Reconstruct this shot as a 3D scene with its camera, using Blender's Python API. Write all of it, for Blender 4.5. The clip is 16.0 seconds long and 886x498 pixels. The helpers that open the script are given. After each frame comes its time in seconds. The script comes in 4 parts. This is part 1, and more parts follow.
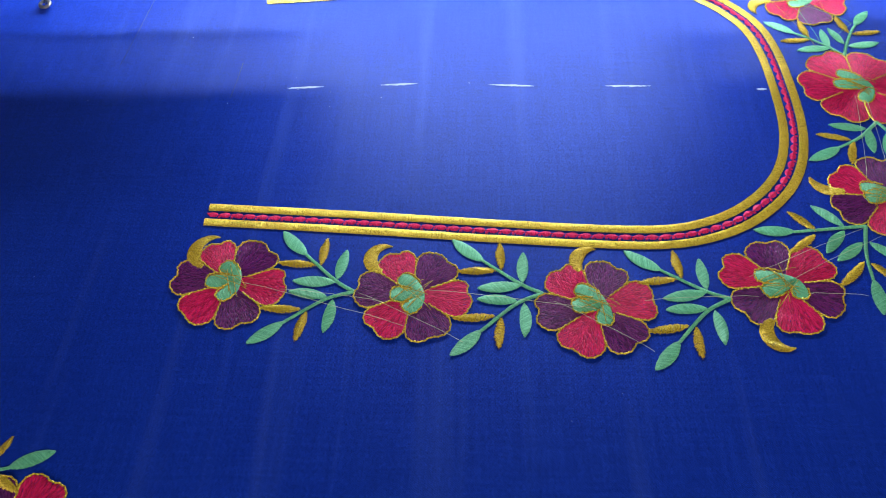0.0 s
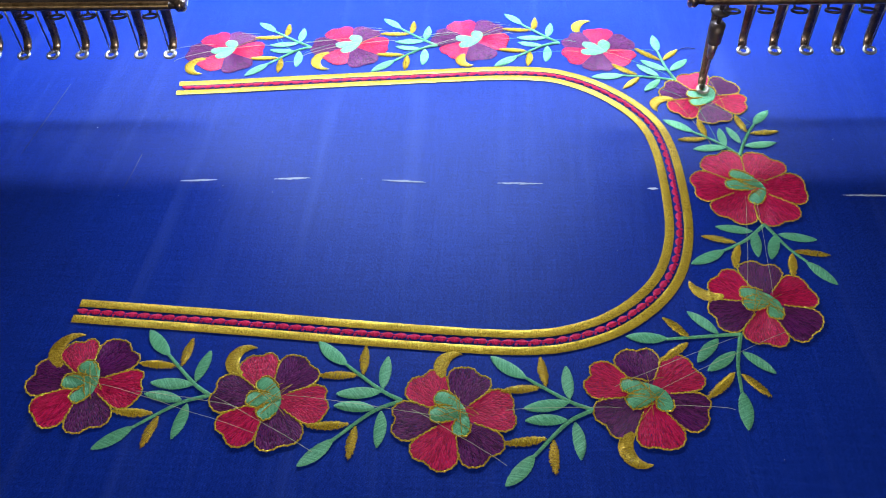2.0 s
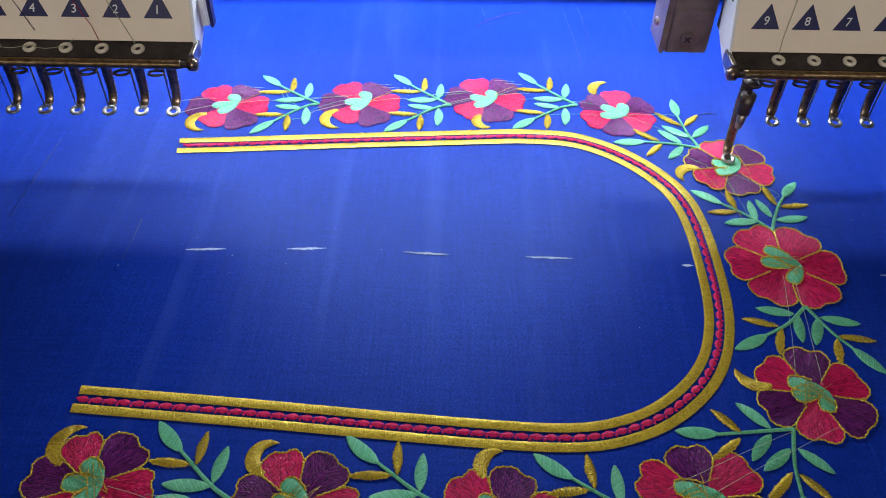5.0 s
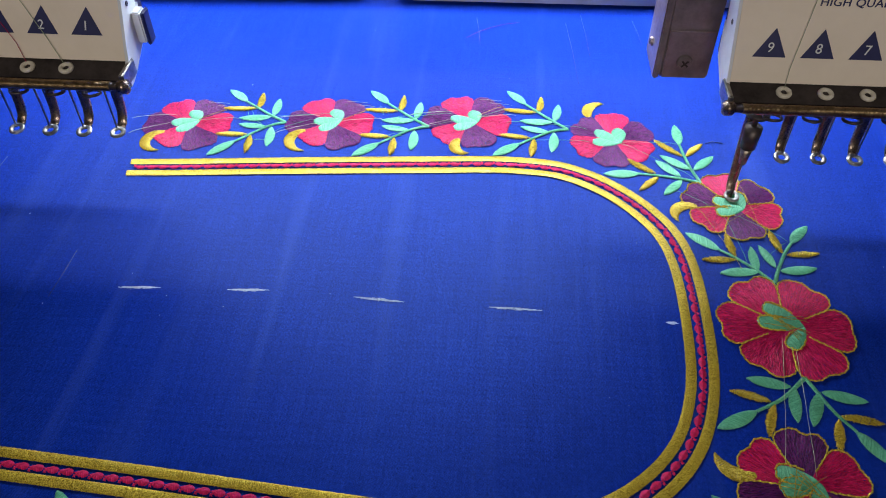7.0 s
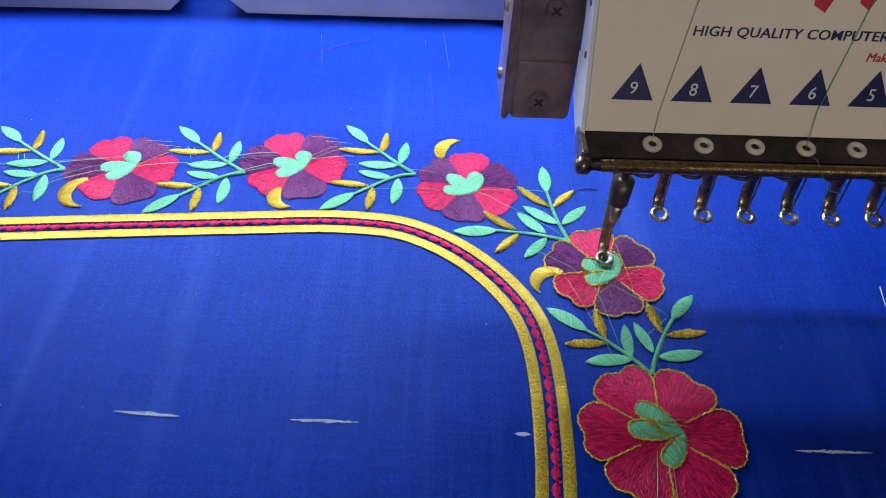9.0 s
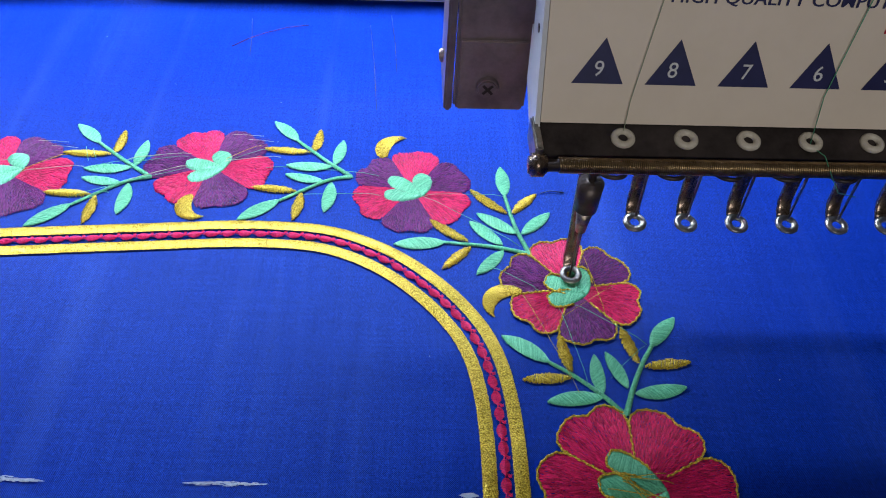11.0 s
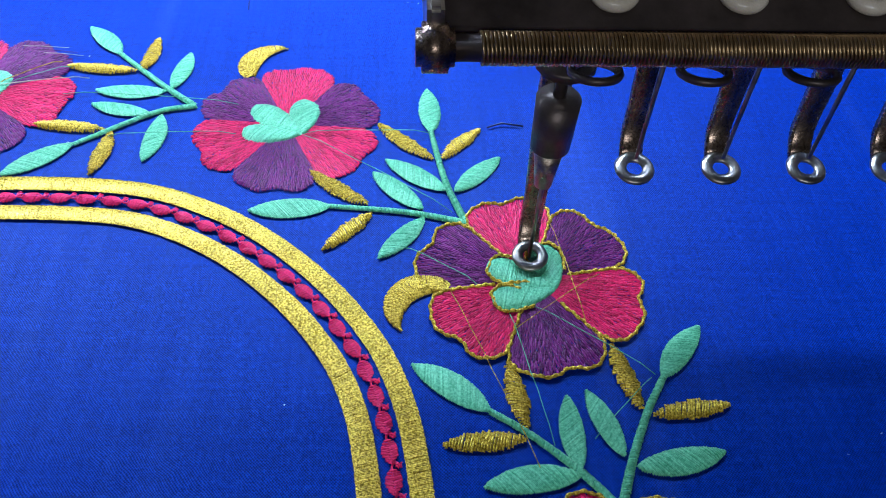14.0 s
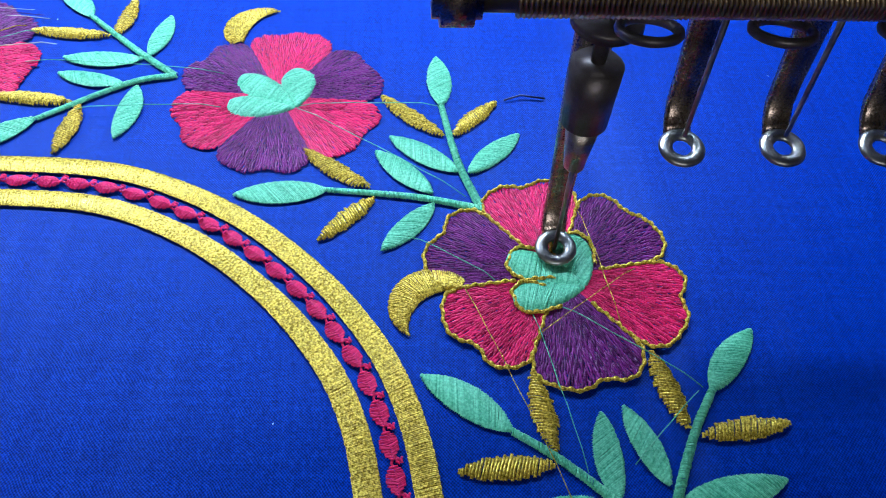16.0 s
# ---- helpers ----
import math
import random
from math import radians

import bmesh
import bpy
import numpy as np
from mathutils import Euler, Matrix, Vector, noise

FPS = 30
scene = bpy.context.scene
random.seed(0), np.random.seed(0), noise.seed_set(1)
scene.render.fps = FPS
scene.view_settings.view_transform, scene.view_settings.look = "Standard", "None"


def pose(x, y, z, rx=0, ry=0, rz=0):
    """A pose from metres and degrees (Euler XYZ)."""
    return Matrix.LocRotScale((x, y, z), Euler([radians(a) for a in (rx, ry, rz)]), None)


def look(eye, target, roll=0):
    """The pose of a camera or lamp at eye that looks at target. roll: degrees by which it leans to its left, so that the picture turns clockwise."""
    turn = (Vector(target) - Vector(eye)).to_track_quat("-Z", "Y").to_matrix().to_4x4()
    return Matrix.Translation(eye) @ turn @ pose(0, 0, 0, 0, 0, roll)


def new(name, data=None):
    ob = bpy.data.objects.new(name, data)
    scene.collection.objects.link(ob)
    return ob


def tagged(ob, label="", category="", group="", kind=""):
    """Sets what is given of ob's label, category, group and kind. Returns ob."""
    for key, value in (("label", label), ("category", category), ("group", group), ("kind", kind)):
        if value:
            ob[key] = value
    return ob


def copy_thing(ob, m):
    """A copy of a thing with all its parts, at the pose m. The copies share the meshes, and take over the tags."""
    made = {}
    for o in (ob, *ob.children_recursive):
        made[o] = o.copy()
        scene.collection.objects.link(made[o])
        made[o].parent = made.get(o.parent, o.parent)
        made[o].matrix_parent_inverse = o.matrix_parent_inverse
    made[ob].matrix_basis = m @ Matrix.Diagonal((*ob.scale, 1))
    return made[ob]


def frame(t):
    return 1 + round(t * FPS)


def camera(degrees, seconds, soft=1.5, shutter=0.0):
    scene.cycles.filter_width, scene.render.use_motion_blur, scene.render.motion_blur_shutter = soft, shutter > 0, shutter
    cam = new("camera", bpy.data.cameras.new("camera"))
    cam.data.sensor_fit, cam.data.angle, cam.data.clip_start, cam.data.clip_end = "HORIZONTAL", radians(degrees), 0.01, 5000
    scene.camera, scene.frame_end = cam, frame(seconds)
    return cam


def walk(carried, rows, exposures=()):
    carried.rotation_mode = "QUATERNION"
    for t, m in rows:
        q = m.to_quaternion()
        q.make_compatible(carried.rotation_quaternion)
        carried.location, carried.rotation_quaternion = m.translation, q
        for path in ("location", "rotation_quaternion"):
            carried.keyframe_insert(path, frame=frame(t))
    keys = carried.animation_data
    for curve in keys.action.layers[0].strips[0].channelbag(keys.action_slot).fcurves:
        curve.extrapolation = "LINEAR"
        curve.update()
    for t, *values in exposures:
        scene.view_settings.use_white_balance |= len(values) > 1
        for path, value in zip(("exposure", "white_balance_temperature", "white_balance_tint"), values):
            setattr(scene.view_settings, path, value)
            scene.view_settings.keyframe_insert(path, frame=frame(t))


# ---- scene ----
# ---- camera ----
cam = camera(57.1, 16.0, 1.0)
ROWS = [
    (0.0, 0.1167, -0.3034, 0.2576, 38.78, 1.77, 1.86),
    (0.5, 0.1510, -0.3034, 0.2589, 40.99, 1.91, 2.91),
    (1.0, 0.1686, -0.2924, 0.2612, 42.47, 1.70, 2.94),
    (1.5, 0.1710, -0.2864, 0.2620, 43.14, 1.63, 2.80),
    (2.0, 0.1729, -0.2860, 0.2621, 43.29, 1.67, 2.85),
    (2.5, 0.1776, -0.2906, 0.2643, 43.42, 1.70, 2.92),
    (3.0, 0.1749, -0.2878, 0.2626, 43.33, 1.49, 2.80),
    (3.5, 0.1510, -0.2852, 0.2650, 44.06, 0.88, 1.87),
    (4.0, 0.1223, -0.2774, 0.2598, 45.14, -0.50, -0.65),
    (4.5, 0.1296, -0.2664, 0.2623, 45.30, -0.82, 0.03),
    (7.0, 0.1758, -0.2107, 0.2522, 44.41, 0.12, 4.55),
    (7.5, 0.1834, -0.1912, 0.2445, 44.36, -0.00, 4.26),
    (8.0, 0.1931, -0.1703, 0.2361, 44.71, -1.05, 2.81),
    (8.5, 0.2017, -0.1547, 0.2299, 44.72, -1.86, 1.46),
    (9.0, 0.2171, -0.1358, 0.2226, 44.28, -2.35, 0.58),
    (9.5, 0.2242, -0.1250, 0.2132, 44.31, -2.73, -0.21),
    (12.0, 0.2405, -0.0726, 0.1716, 44.36, -2.92, -1.02),
    (12.5, 0.2458, -0.0568, 0.1567, 44.13, -3.33, -1.45),
    (13.0, 0.2492, -0.0461, 0.1470, 43.22, -3.12, -1.57),
    (13.5, 0.2579, -0.0333, 0.1332, 42.19, -2.83, -1.71),
    (14.0, 0.2589, -0.0267, 0.1233, 41.19, -2.60, -1.90),
    (14.5, 0.2576, -0.0174, 0.1174, 40.33, -2.63, -1.96),
    (15.0, 0.2567, -0.0131, 0.1134, 39.96, -2.61, -1.87),
    (15.5, 0.2557, -0.0110, 0.1090, 39.74, -2.63, -1.95),
    (16.0, 0.2581, -0.0111, 0.1096, 39.41, -2.55, -1.76),
]
walk(cam, [(t, pose(x, y, z, rx, ry, rz)) for t, x, y, z, rx, ry, rz in ROWS],
     [(0.0, 0.97, 6400, 8.2), (0.5, 0.86, 6400, 8.3), (1.5, 0.55, 6450, 8.6), (3.5, 0.5, 6450, 8.6), (4.5, 0.32, 6400, 8.8), (7.5, -0.02, 6250, 9.0), (9.0, -0.14, 6150, 9.0), (12.0, -0.27, 5700, 8.5), (16.0, -0.3, 5250, 8.0)])

# ---- world and lights ----
world = bpy.data.worlds.new("world")
scene.world = world
world.use_nodes = True
world.node_tree.nodes["Background"].inputs[0].default_value = (0.75, 0.82, 1.0, 1)
world.node_tree.nodes["Background"].inputs[1].default_value = 0.05


def area_lamp(name, place, target, sx, sy, watts, colour):
    data = bpy.data.lights.new(name, "AREA")
    data.shape, data.size, data.size_y, data.energy, data.color = "RECTANGLE", sx, sy, watts, colour
    ob = new(name, data)
    ob.matrix_world = look(place, target)
    return ob


# the LED strip under the machine's beam, and two added fill lamps, front and back
area_lamp("led_strip", (0.13, 0.268, 0.212), (0.13, 0.268, 0.0), 0.54, 0.03, 5.0, (0.86, 0.93, 1.0))
area_lamp("fill_lamp", (0.1, -1.9, 1.15), (0.1, 0.0, 0.0), 1.2, 0.10, 15.5, (1.0, 0.91, 0.80))
area_lamp("fill_lamp", (0.1, 2.2, 1.5), (0.1, 1.0, 0.0), 1.2, 0.10, 8.0, (0.95, 0.97, 1.0))


# ---- materials ----
def material(name):
    m = bpy.data.materials.new(name)
    m.use_nodes = True
    nt = m.node_tree
    return m, nt, nt.nodes["Principled BSDF"]


def node(nt, kind, **values):
    n = nt.nodes.new(kind)
    for key, value in values.items():
        n.inputs[key].default_value = value
    return n


def mapped(nt, scale, coord="Object"):
    tc = nt.nodes.new("ShaderNodeTexCoord")
    mp = nt.nodes.new("ShaderNodeMapping")
    mp.inputs["Scale"].default_value = scale
    nt.links.new(tc.outputs[coord], mp.inputs["Vector"])
    return mp.outputs[0]


def ramp(nt, fac, stops):
    r = nt.nodes.new("ShaderNodeValToRGB")
    while len(r.color_ramp.elements) < len(stops):
        r.color_ramp.elements.new(0.5)
    for e, (p, c) in zip(r.color_ramp.elements, stops):
        e.position, e.color = p, (*c, 1)
    nt.links.new(fac, r.inputs[0])
    return r.outputs[0]


def thread_material(name, dark, light, rough, metallic=0.0, sparkle=0.0, gloss=0.42):
    """Twisted thread: every stitch has a tone of its own, with fine glints painted into its colour."""
    m, nt, b = material(name)
    geo = nt.nodes.new("ShaderNodeNewGeometry")
    grain = node(nt, "ShaderNodeTexNoise", Scale=2600.0 + 1800.0 * sparkle, Detail=1.0)
    nt.links.new(mapped(nt, (1, 1, 1)), grain.inputs["Vector"])
    tone = nt.nodes.new("ShaderNodeMix")
    tone.inputs[0].default_value = 0.30 + 4.0 * sparkle
    nt.links.new(geo.outputs["Random Per Island"], tone.inputs[2])
    nt.links.new(ramp(nt, grain.outputs[0], [(0.40, (0, 0, 0)), (0.62, (1, 1, 1))]), tone.inputs[3])
    col = ramp(nt, tone.outputs[0], [(0.0, dark), (1.0, light)])
    wide = node(nt, "ShaderNodeTexNoise", Scale=90.0, Detail=2.0)
    nt.links.new(mapped(nt, (1, 1, 1)), wide.inputs["Vector"])
    mix = nt.nodes.new("ShaderNodeMix")
    mix.data_type, mix.blend_type = "RGBA", "MULTIPLY"
    mix.inputs[0].default_value = 0.35
    nt.links.new(col, mix.inputs[6])
    nt.links.new(ramp(nt, wide.outputs[0], [(0.3, (0.55, 0.55, 0.55)), (0.7, (1, 1, 1))]), mix.inputs[7])
    nt.links.new(mix.outputs[2], b.inputs["Base Color"])
    fine = node(nt, "ShaderNodeTexNoise", Scale=2600.0, Detail=1.0)
    nt.links.new(mapped(nt, (1, 1, 1)), fine.inputs["Vector"])
    rr = nt.nodes.new("ShaderNodeMapRange")
    rr.inputs[1].default_value, rr.inputs[2].default_value = 0.3, 0.7
    rr.inputs[3].default_value, rr.inputs[4].default_value = max(0.05, rough - 0.12 - sparkle), rough + 0.15
    nt.links.new(fine.outputs[0], rr.inputs[0])
    nt.links.new(rr.outputs[0], b.inputs["Roughness"])
    bump = node(nt, "ShaderNodeBump", Strength=0.45 + sparkle, Distance=0.0001)
    nt.links.new(fine.outputs[0], bump.inputs["Height"])
    nt.links.new(bump.outputs[0], b.inputs["Normal"])
    b.inputs["Metallic"].default_value = metallic
    b.inputs["Specular IOR Level"].default_value = gloss
    b.inputs["Specular Tint"].default_value = (*[min(1.0, 0.35 + 1.2 * c) for c in light], 1)
    return m


def fabric_material():
    """Royal blue dupion silk: a fine rib with slubs, faint creases and a soft lustre."""
    m, nt, b = material("blue_silk")
    slub_x = node(nt, "ShaderNodeTexNoise", Scale=1.0, Detail=4.0, Roughness=0.6)
    nt.links.new(mapped(nt, (40, 900, 1)), slub_x.inputs["Vector"])
    slub_y = node(nt, "ShaderNodeTexNoise", Scale=1.0, Detail=4.0, Roughness=0.6)
    nt.links.new(mapped(nt, (900, 30, 1)), slub_y.inputs["Vector"])
    cloud = node(nt, "ShaderNodeTexNoise", Scale=9.0, Detail=3.0)
    nt.links.new(mapped(nt, (1, 1, 1)), cloud.inputs["Vector"])
    add = nt.nodes.new("ShaderNodeMath")
    nt.links.new(slub_x.outputs[0], add.inputs[0])
    nt.links.new(slub_y.outputs[0], add.inputs[1])
    half = nt.nodes.new("ShaderNodeMath")
    half.operation = "MULTIPLY_ADD"
    half.inputs[1].default_value = 0.25
    nt.links.new(add.outputs[0], half.inputs[0])
    sc = nt.nodes.new("ShaderNodeMath")
    sc.operation = "MULTIPLY"
    sc.inputs[1].default_value = 0.2
    nt.links.new(cloud.outputs[0], sc.inputs[0])
    grain = node(nt, "ShaderNodeTexNoise", Scale=1500.0, Detail=2.0, Roughness=0.7)
    nt.links.new(mapped(nt, (1, 1, 1)), grain.inputs["Vector"])
    gsum = nt.nodes.new("ShaderNodeMath")
    gsum.operation = "MULTIPLY_ADD"
    gsum.inputs[1].default_value = 0.32
    nt.links.new(grain.outputs[0], gsum.inputs[0])
    nt.links.new(sc.outputs[0], gsum.inputs[2])
    nt.links.new(gsum.outputs[0], half.inputs[2])
    cloth_colour = ramp(nt, half.outputs[0], [(0.32, (0.003, 0.017, 0.22)), (0.5, (0.006, 0.029, 0.32)), (0.68, (0.014, 0.054, 0.47))])
    # woven rib
    weft = node(nt, "ShaderNodeTexNoise", Scale=1.0, Detail=2.0)
    nt.links.new(mapped(nt, (900, 3000, 1)), weft.inputs["Vector"])
    warp = node(nt, "ShaderNodeTexNoise", Scale=1.0, Detail=2.0)
    nt.links.new(mapped(nt, (2900, 700, 1)), warp.inputs["Vector"])
    rib = nt.nodes.new("ShaderNodeMath")
    nt.links.new(weft.outputs[0], rib.inputs[0])
    nt.links.new(warp.outputs[0], rib.inputs[1])
    mean = nt.nodes.new("ShaderNodeMath")
    mean.operation = "MULTIPLY"
    mean.inputs[1].default_value = 0.5
    nt.links.new(rib.outputs[0], mean.inputs[0])
    wander = node(nt, "ShaderNodeTexNoise", Scale=160.0, Detail=2.0)
    nt.links.new(mapped(nt, (1, 1, 1)), wander.inputs["Vector"])
    axes = nt.nodes.new("ShaderNodeSeparateXYZ")
    nt.links.new(mapped(nt, (1, 1, 1)), axes.inputs[0])
    waves = []
    for k, period in ((0, 0.00050), (1, 0.00055)):
        drift = nt.nodes.new("ShaderNodeMath")
        drift.operation = "MULTIPLY_ADD"
        drift.inputs[1].default_value = 0.0011
        nt.links.new(wander.outputs[0], drift.inputs[0])
        nt.links.new(axes.outputs[k], drift.inputs[2])
        turn = nt.nodes.new("ShaderNodeMath")
        turn.operation = "MULTIPLY"
        turn.inputs[1].default_value = 2 * math.pi / period
        nt.links.new(drift.outputs[0], turn.inputs[0])
        sine = nt.nodes.new("ShaderNodeMath")
        sine.operation = "SINE"
        nt.links.new(turn.outputs[0], sine.inputs[0])
        waves.append(sine)
    cross = nt.nodes.new("ShaderNodeMath")
    cross.operation = "MULTIPLY"
    nt.links.new(waves[0].outputs[0], cross.inputs[0])
    nt.links.new(waves[1].outputs[0], cross.inputs[1])
    weave = nt.nodes.new("ShaderNodeMath")
    weave.operation = "MULTIPLY_ADD"
    weave.inputs[1].default_value = 0.24
    nt.links.new(cross.outputs[0], weave.inputs[0])
    nt.links.new(mean.outputs[0], weave.inputs[2])
    yarn = nt.nodes.new("ShaderNodeMix")
    yarn.data_type, yarn.blend_type = "RGBA", "MULTIPLY"
    yarn.inputs[0].default_value = 0.8
    nt.links.new(cloth_colour, yarn.inputs[6])
    nt.links.new(ramp(nt, weave.outputs[0], [(0.36, (0.16, 0.16, 0.20)), (0.64, (1, 1, 1))]), yarn.inputs[7])
    # pale streaks along the fold lines: the folds' sheen, painted into the base colour
    streak = node(nt, "ShaderNodeTexNoise", Scale=1.0, Detail=3.0, Roughness=0.55, Distortion=0.4)
    nt.links.new(mapped(nt, (62, 3.6, 1)), streak.inputs["Vector"])
    fold_sheen = nt.nodes.new("ShaderNodeMix")
    fold_sheen.data_type = "RGBA"
    fold_sheen.inputs[7].default_value = (0.07, 0.13, 0.50, 1)
    fade = nt.nodes.new("ShaderNodeMath")
    fade.operation = "MULTIPLY"
    fade.inputs[1].default_value = 0.15
    nt.links.new(ramp(nt, streak.outputs[0], [(0.56, (0, 0, 0)), (0.78, (1, 1, 1))]), fade.inputs[0])
    nt.links.new(fade.outputs[0], fold_sheen.inputs[0])
    nt.links.new(yarn.outputs[2], fold_sheen.inputs[6])
    nt.links.new(fold_sheen.outputs[2], b.inputs["Base Color"])
    b1 = node(nt, "ShaderNodeBump", Strength=0.34, Distance=0.00015)
    nt.links.new(weave.outputs[0], b1.inputs["Height"])
    b2 = node(nt, "ShaderNodeBump", Strength=0.32, Distance=0.0003)
    nt.links.new(half.outputs[0], b2.inputs["Height"])
    nt.links.new(b1.outputs[0], b2.inputs["Normal"])
    nt.links.new(b2.outputs[0], b.inputs["Normal"])
    b.inputs["Roughness"].default_value = 0.46
    b.inputs["Specular IOR Level"].default_value = 0.11
    b.inputs["Specular Tint"].default_value = (0.27, 0.58, 1.0, 1)
    b.inputs["Sheen Weight"].default_value = 0.015
    b.inputs["Sheen Roughness"].default_value = 0.4
    b.inputs["Sheen Tint"].default_value = (0.25, 0.45, 1.0, 1)
    return m


def surface(name, dark, light, rough, metallic=0.0, scale=60.0, bump=0.1, stretch=(1, 1, 1)):
    """Painted or bare hard surface with two scales of wear."""
    m, nt, b = material(name)
    big = node(nt, "ShaderNodeTexNoise", Scale=scale, Detail=6.0, Roughness=0.65)
    nt.links.new(mapped(nt, stretch), big.inputs["Vector"])
    nt.links.new(ramp(nt, big.outputs[0], [(0.35, dark), (0.65, light)]), b.inputs["Base Color"])
    small = node(nt, "ShaderNodeTexNoise", Scale=scale * 14, Detail=3.0)
    nt.links.new(mapped(nt, stretch), small.inputs["Vector"])
    rr = nt.nodes.new("ShaderNodeMapRange")
    rr.inputs[3].default_value, rr.inputs[4].default_value = max(0.04, rough - 0.12), rough + 0.15
    nt.links.new(small.outputs[0], rr.inputs[0])
    nt.links.new(rr.outputs[0], b.inputs["Roughness"])
    bp = node(nt, "ShaderNodeBump", Strength=bump, Distance=0.0003)
    nt.links.new(small.outputs[0], bp.inputs["Height"])
    nt.links.new(bp.outputs[0], b.inputs["Normal"])
    b.inputs["Metallic"].default_value = metallic
    return m


SILK = fabric_material()
RED = thread_material("crimson_thread", (0.18, 0.002, 0.030), (0.77, 0.015, 0.135), 0.36)
PURPLE = thread_material("purple_thread", (0.017, 0.001, 0.026), (0.165, 0.016, 0.17), 0.36)
MINT = thread_material("mint_thread", (0.040, 0.235, 0.125), (0.20, 0.58, 0.345), 0.40, sparkle=0.03, gloss=0.6)
GOLD = thread_material("gold_thread", (0.20, 0.135, 0.006), (0.74, 0.54, 0.06), 0.36, metallic=0.3, sparkle=0.12, gloss=0.7)
PINK = thread_material("magenta_thread", (0.34, 0.005, 0.055), (0.82, 0.028, 0.17), 0.42)
PALE = thread_material("pale_jump_thread", (0.35, 0.42, 0.32), (0.55, 0.55, 0.35), 0.5)
CHALK = surface("tailor_chalk", (0.34, 0.42, 0.60), (0.58, 0.66, 0.82), 0.9, scale=700)
CREAM = surface("cream_enamel", (0.78, 0.67, 0.54), (0.86, 0.75, 0.62), 0.38, scale=25, bump=0.03)
WHITE = surface("white_enamel", (0.62, 0.64, 0.68), (0.74, 0.75, 0.78), 0.4, scale=40, bump=0.04)
GREY = surface("grey_enamel", (0.42, 0.45, 0.50), (0.52, 0.55, 0.60), 0.42, scale=20, bump=0.03)
STEEL = surface("worn_steel", (0.20, 0.15, 0.11), (0.48, 0.44, 0.40), 0.3, metallic=1.0, scale=260, bump=0.25)
CHROME = surface("polished_steel", (0.18, 0.17, 0.155), (0.42, 0.41, 0.38), 0.32, metallic=1.0, scale=200, bump=0.15)
BRONZE = surface("browned_spring_steel", (0.20, 0.13, 0.06), (0.46, 0.34, 0.19), 0.34, metallic=1.0, scale=300, bump=0.15)
DARK = surface("dark_oiled_metal", (0.035, 0.028, 0.026), (0.10, 0.08, 0.075), 0.4, metallic=0.6, scale=90, bump=0.15)
ARM = surface("browned_polished_steel", (0.15, 0.105, 0.08), (0.36, 0.28, 0.22), 0.26, metallic=1.0, scale=180, bump=0.15)
BROWN = surface("dark_brown_plate", (0.15, 0.12, 0.125), (0.36, 0.29, 0.30), 0.34, metallic=0.5, scale=45, bump=0.1)
CERAMIC = surface("cream_ceramic", (0.62, 0.56, 0.45), (0.75, 0.70, 0.60), 0.25, scale=300, bump=0.05)
NAVY = surface("navy_print", (0.010, 0.012, 0.075), (0.016, 0.018, 0.10), 0.4, scale=200, bump=0.0)
PRINT_WHITE = surface("white_print", (0.7, 0.7, 0.72), (0.8, 0.8, 0.8), 0.4, scale=200, bump=0.0)
PRINT_RED = surface("red_print", (0.5, 0.015, 0.04), (0.6, 0.03, 0.06), 0.4, scale=200, bump=0.0)
TABLE = surface("table_laminate", (0.30, 0.26, 0.22), (0.40, 0.36, 0.31), 0.5, scale=8)
PLASTER = surface("wall_plaster", (0.50, 0.48, 0.45), (0.60, 0.58, 0.55), 0.85, scale=4)
CONCRETE = surface("floor_concrete", (0.22, 0.21, 0.20), (0.32, 0.31, 0.30), 0.8, scale=5)


# ---- building helpers ----
def link_mesh(name, verts, faces, mat, parent=None, smooth=True, label=""):
    me = bpy.data.meshes.new(name)
    me.from_pydata([tuple(v) for v in verts], [], faces)
    me.materials.append(mat)
    if smooth:
        me.polygons.foreach_set("use_smooth", [True] * len(me.polygons))
    me.update()
    ob = new(name, me)
    ob.parent = parent
    if label:
        tagged(ob, label)
    return ob


def part(name, bm, mat, parent=None, label="", smooth=False):
    me = bpy.data.meshes.new(name)
    bm.normal_update()
    bm.to_mesh(me)
    bm.free()
    me.materials.append(mat)
    if smooth:
        me.polygons.foreach_set("use_smooth", [True] * len(me.polygons))
    ob = new(name, me)
    ob.parent = parent
    if label:
        tagged(ob, label)
    return ob


def thing(name, place, label, category, group=""):
    ob = new(name)
    ob.empty_display_size = 0.01
    ob.matrix_basis = pose(*place) if not isinstance(place, Matrix) else place
    return tagged(ob, label, category, group)


def box(x0, x1, y0, y1, z0, z1, bevel=0.0, bm=None):
    own = bmesh.new()
    bmesh.ops.create_cube(own, size=1.0)
    bmesh.ops.transform(own, matrix=Matrix.Translation(((x0 + x1) / 2, (y0 + y1) / 2, (z0 + z1) / 2)) @ Matrix.Diagonal((x1 - x0, y1 - y0, z1 - z0, 1)), verts=own.verts)
    if bevel:
        bmesh.ops.bevel(own, geom=own.edges[:], offset=bevel, segments=2, affect="EDGES")
    return merge(bm, own)


def merge(bm, own):
    if bm is None:
        return own
    me = bpy.data.meshes.new("tmp")
    own.to_mesh(me)
    own.free()
    bm.from_mesh(me)
    bpy.data.meshes.remove(me)
    return bm


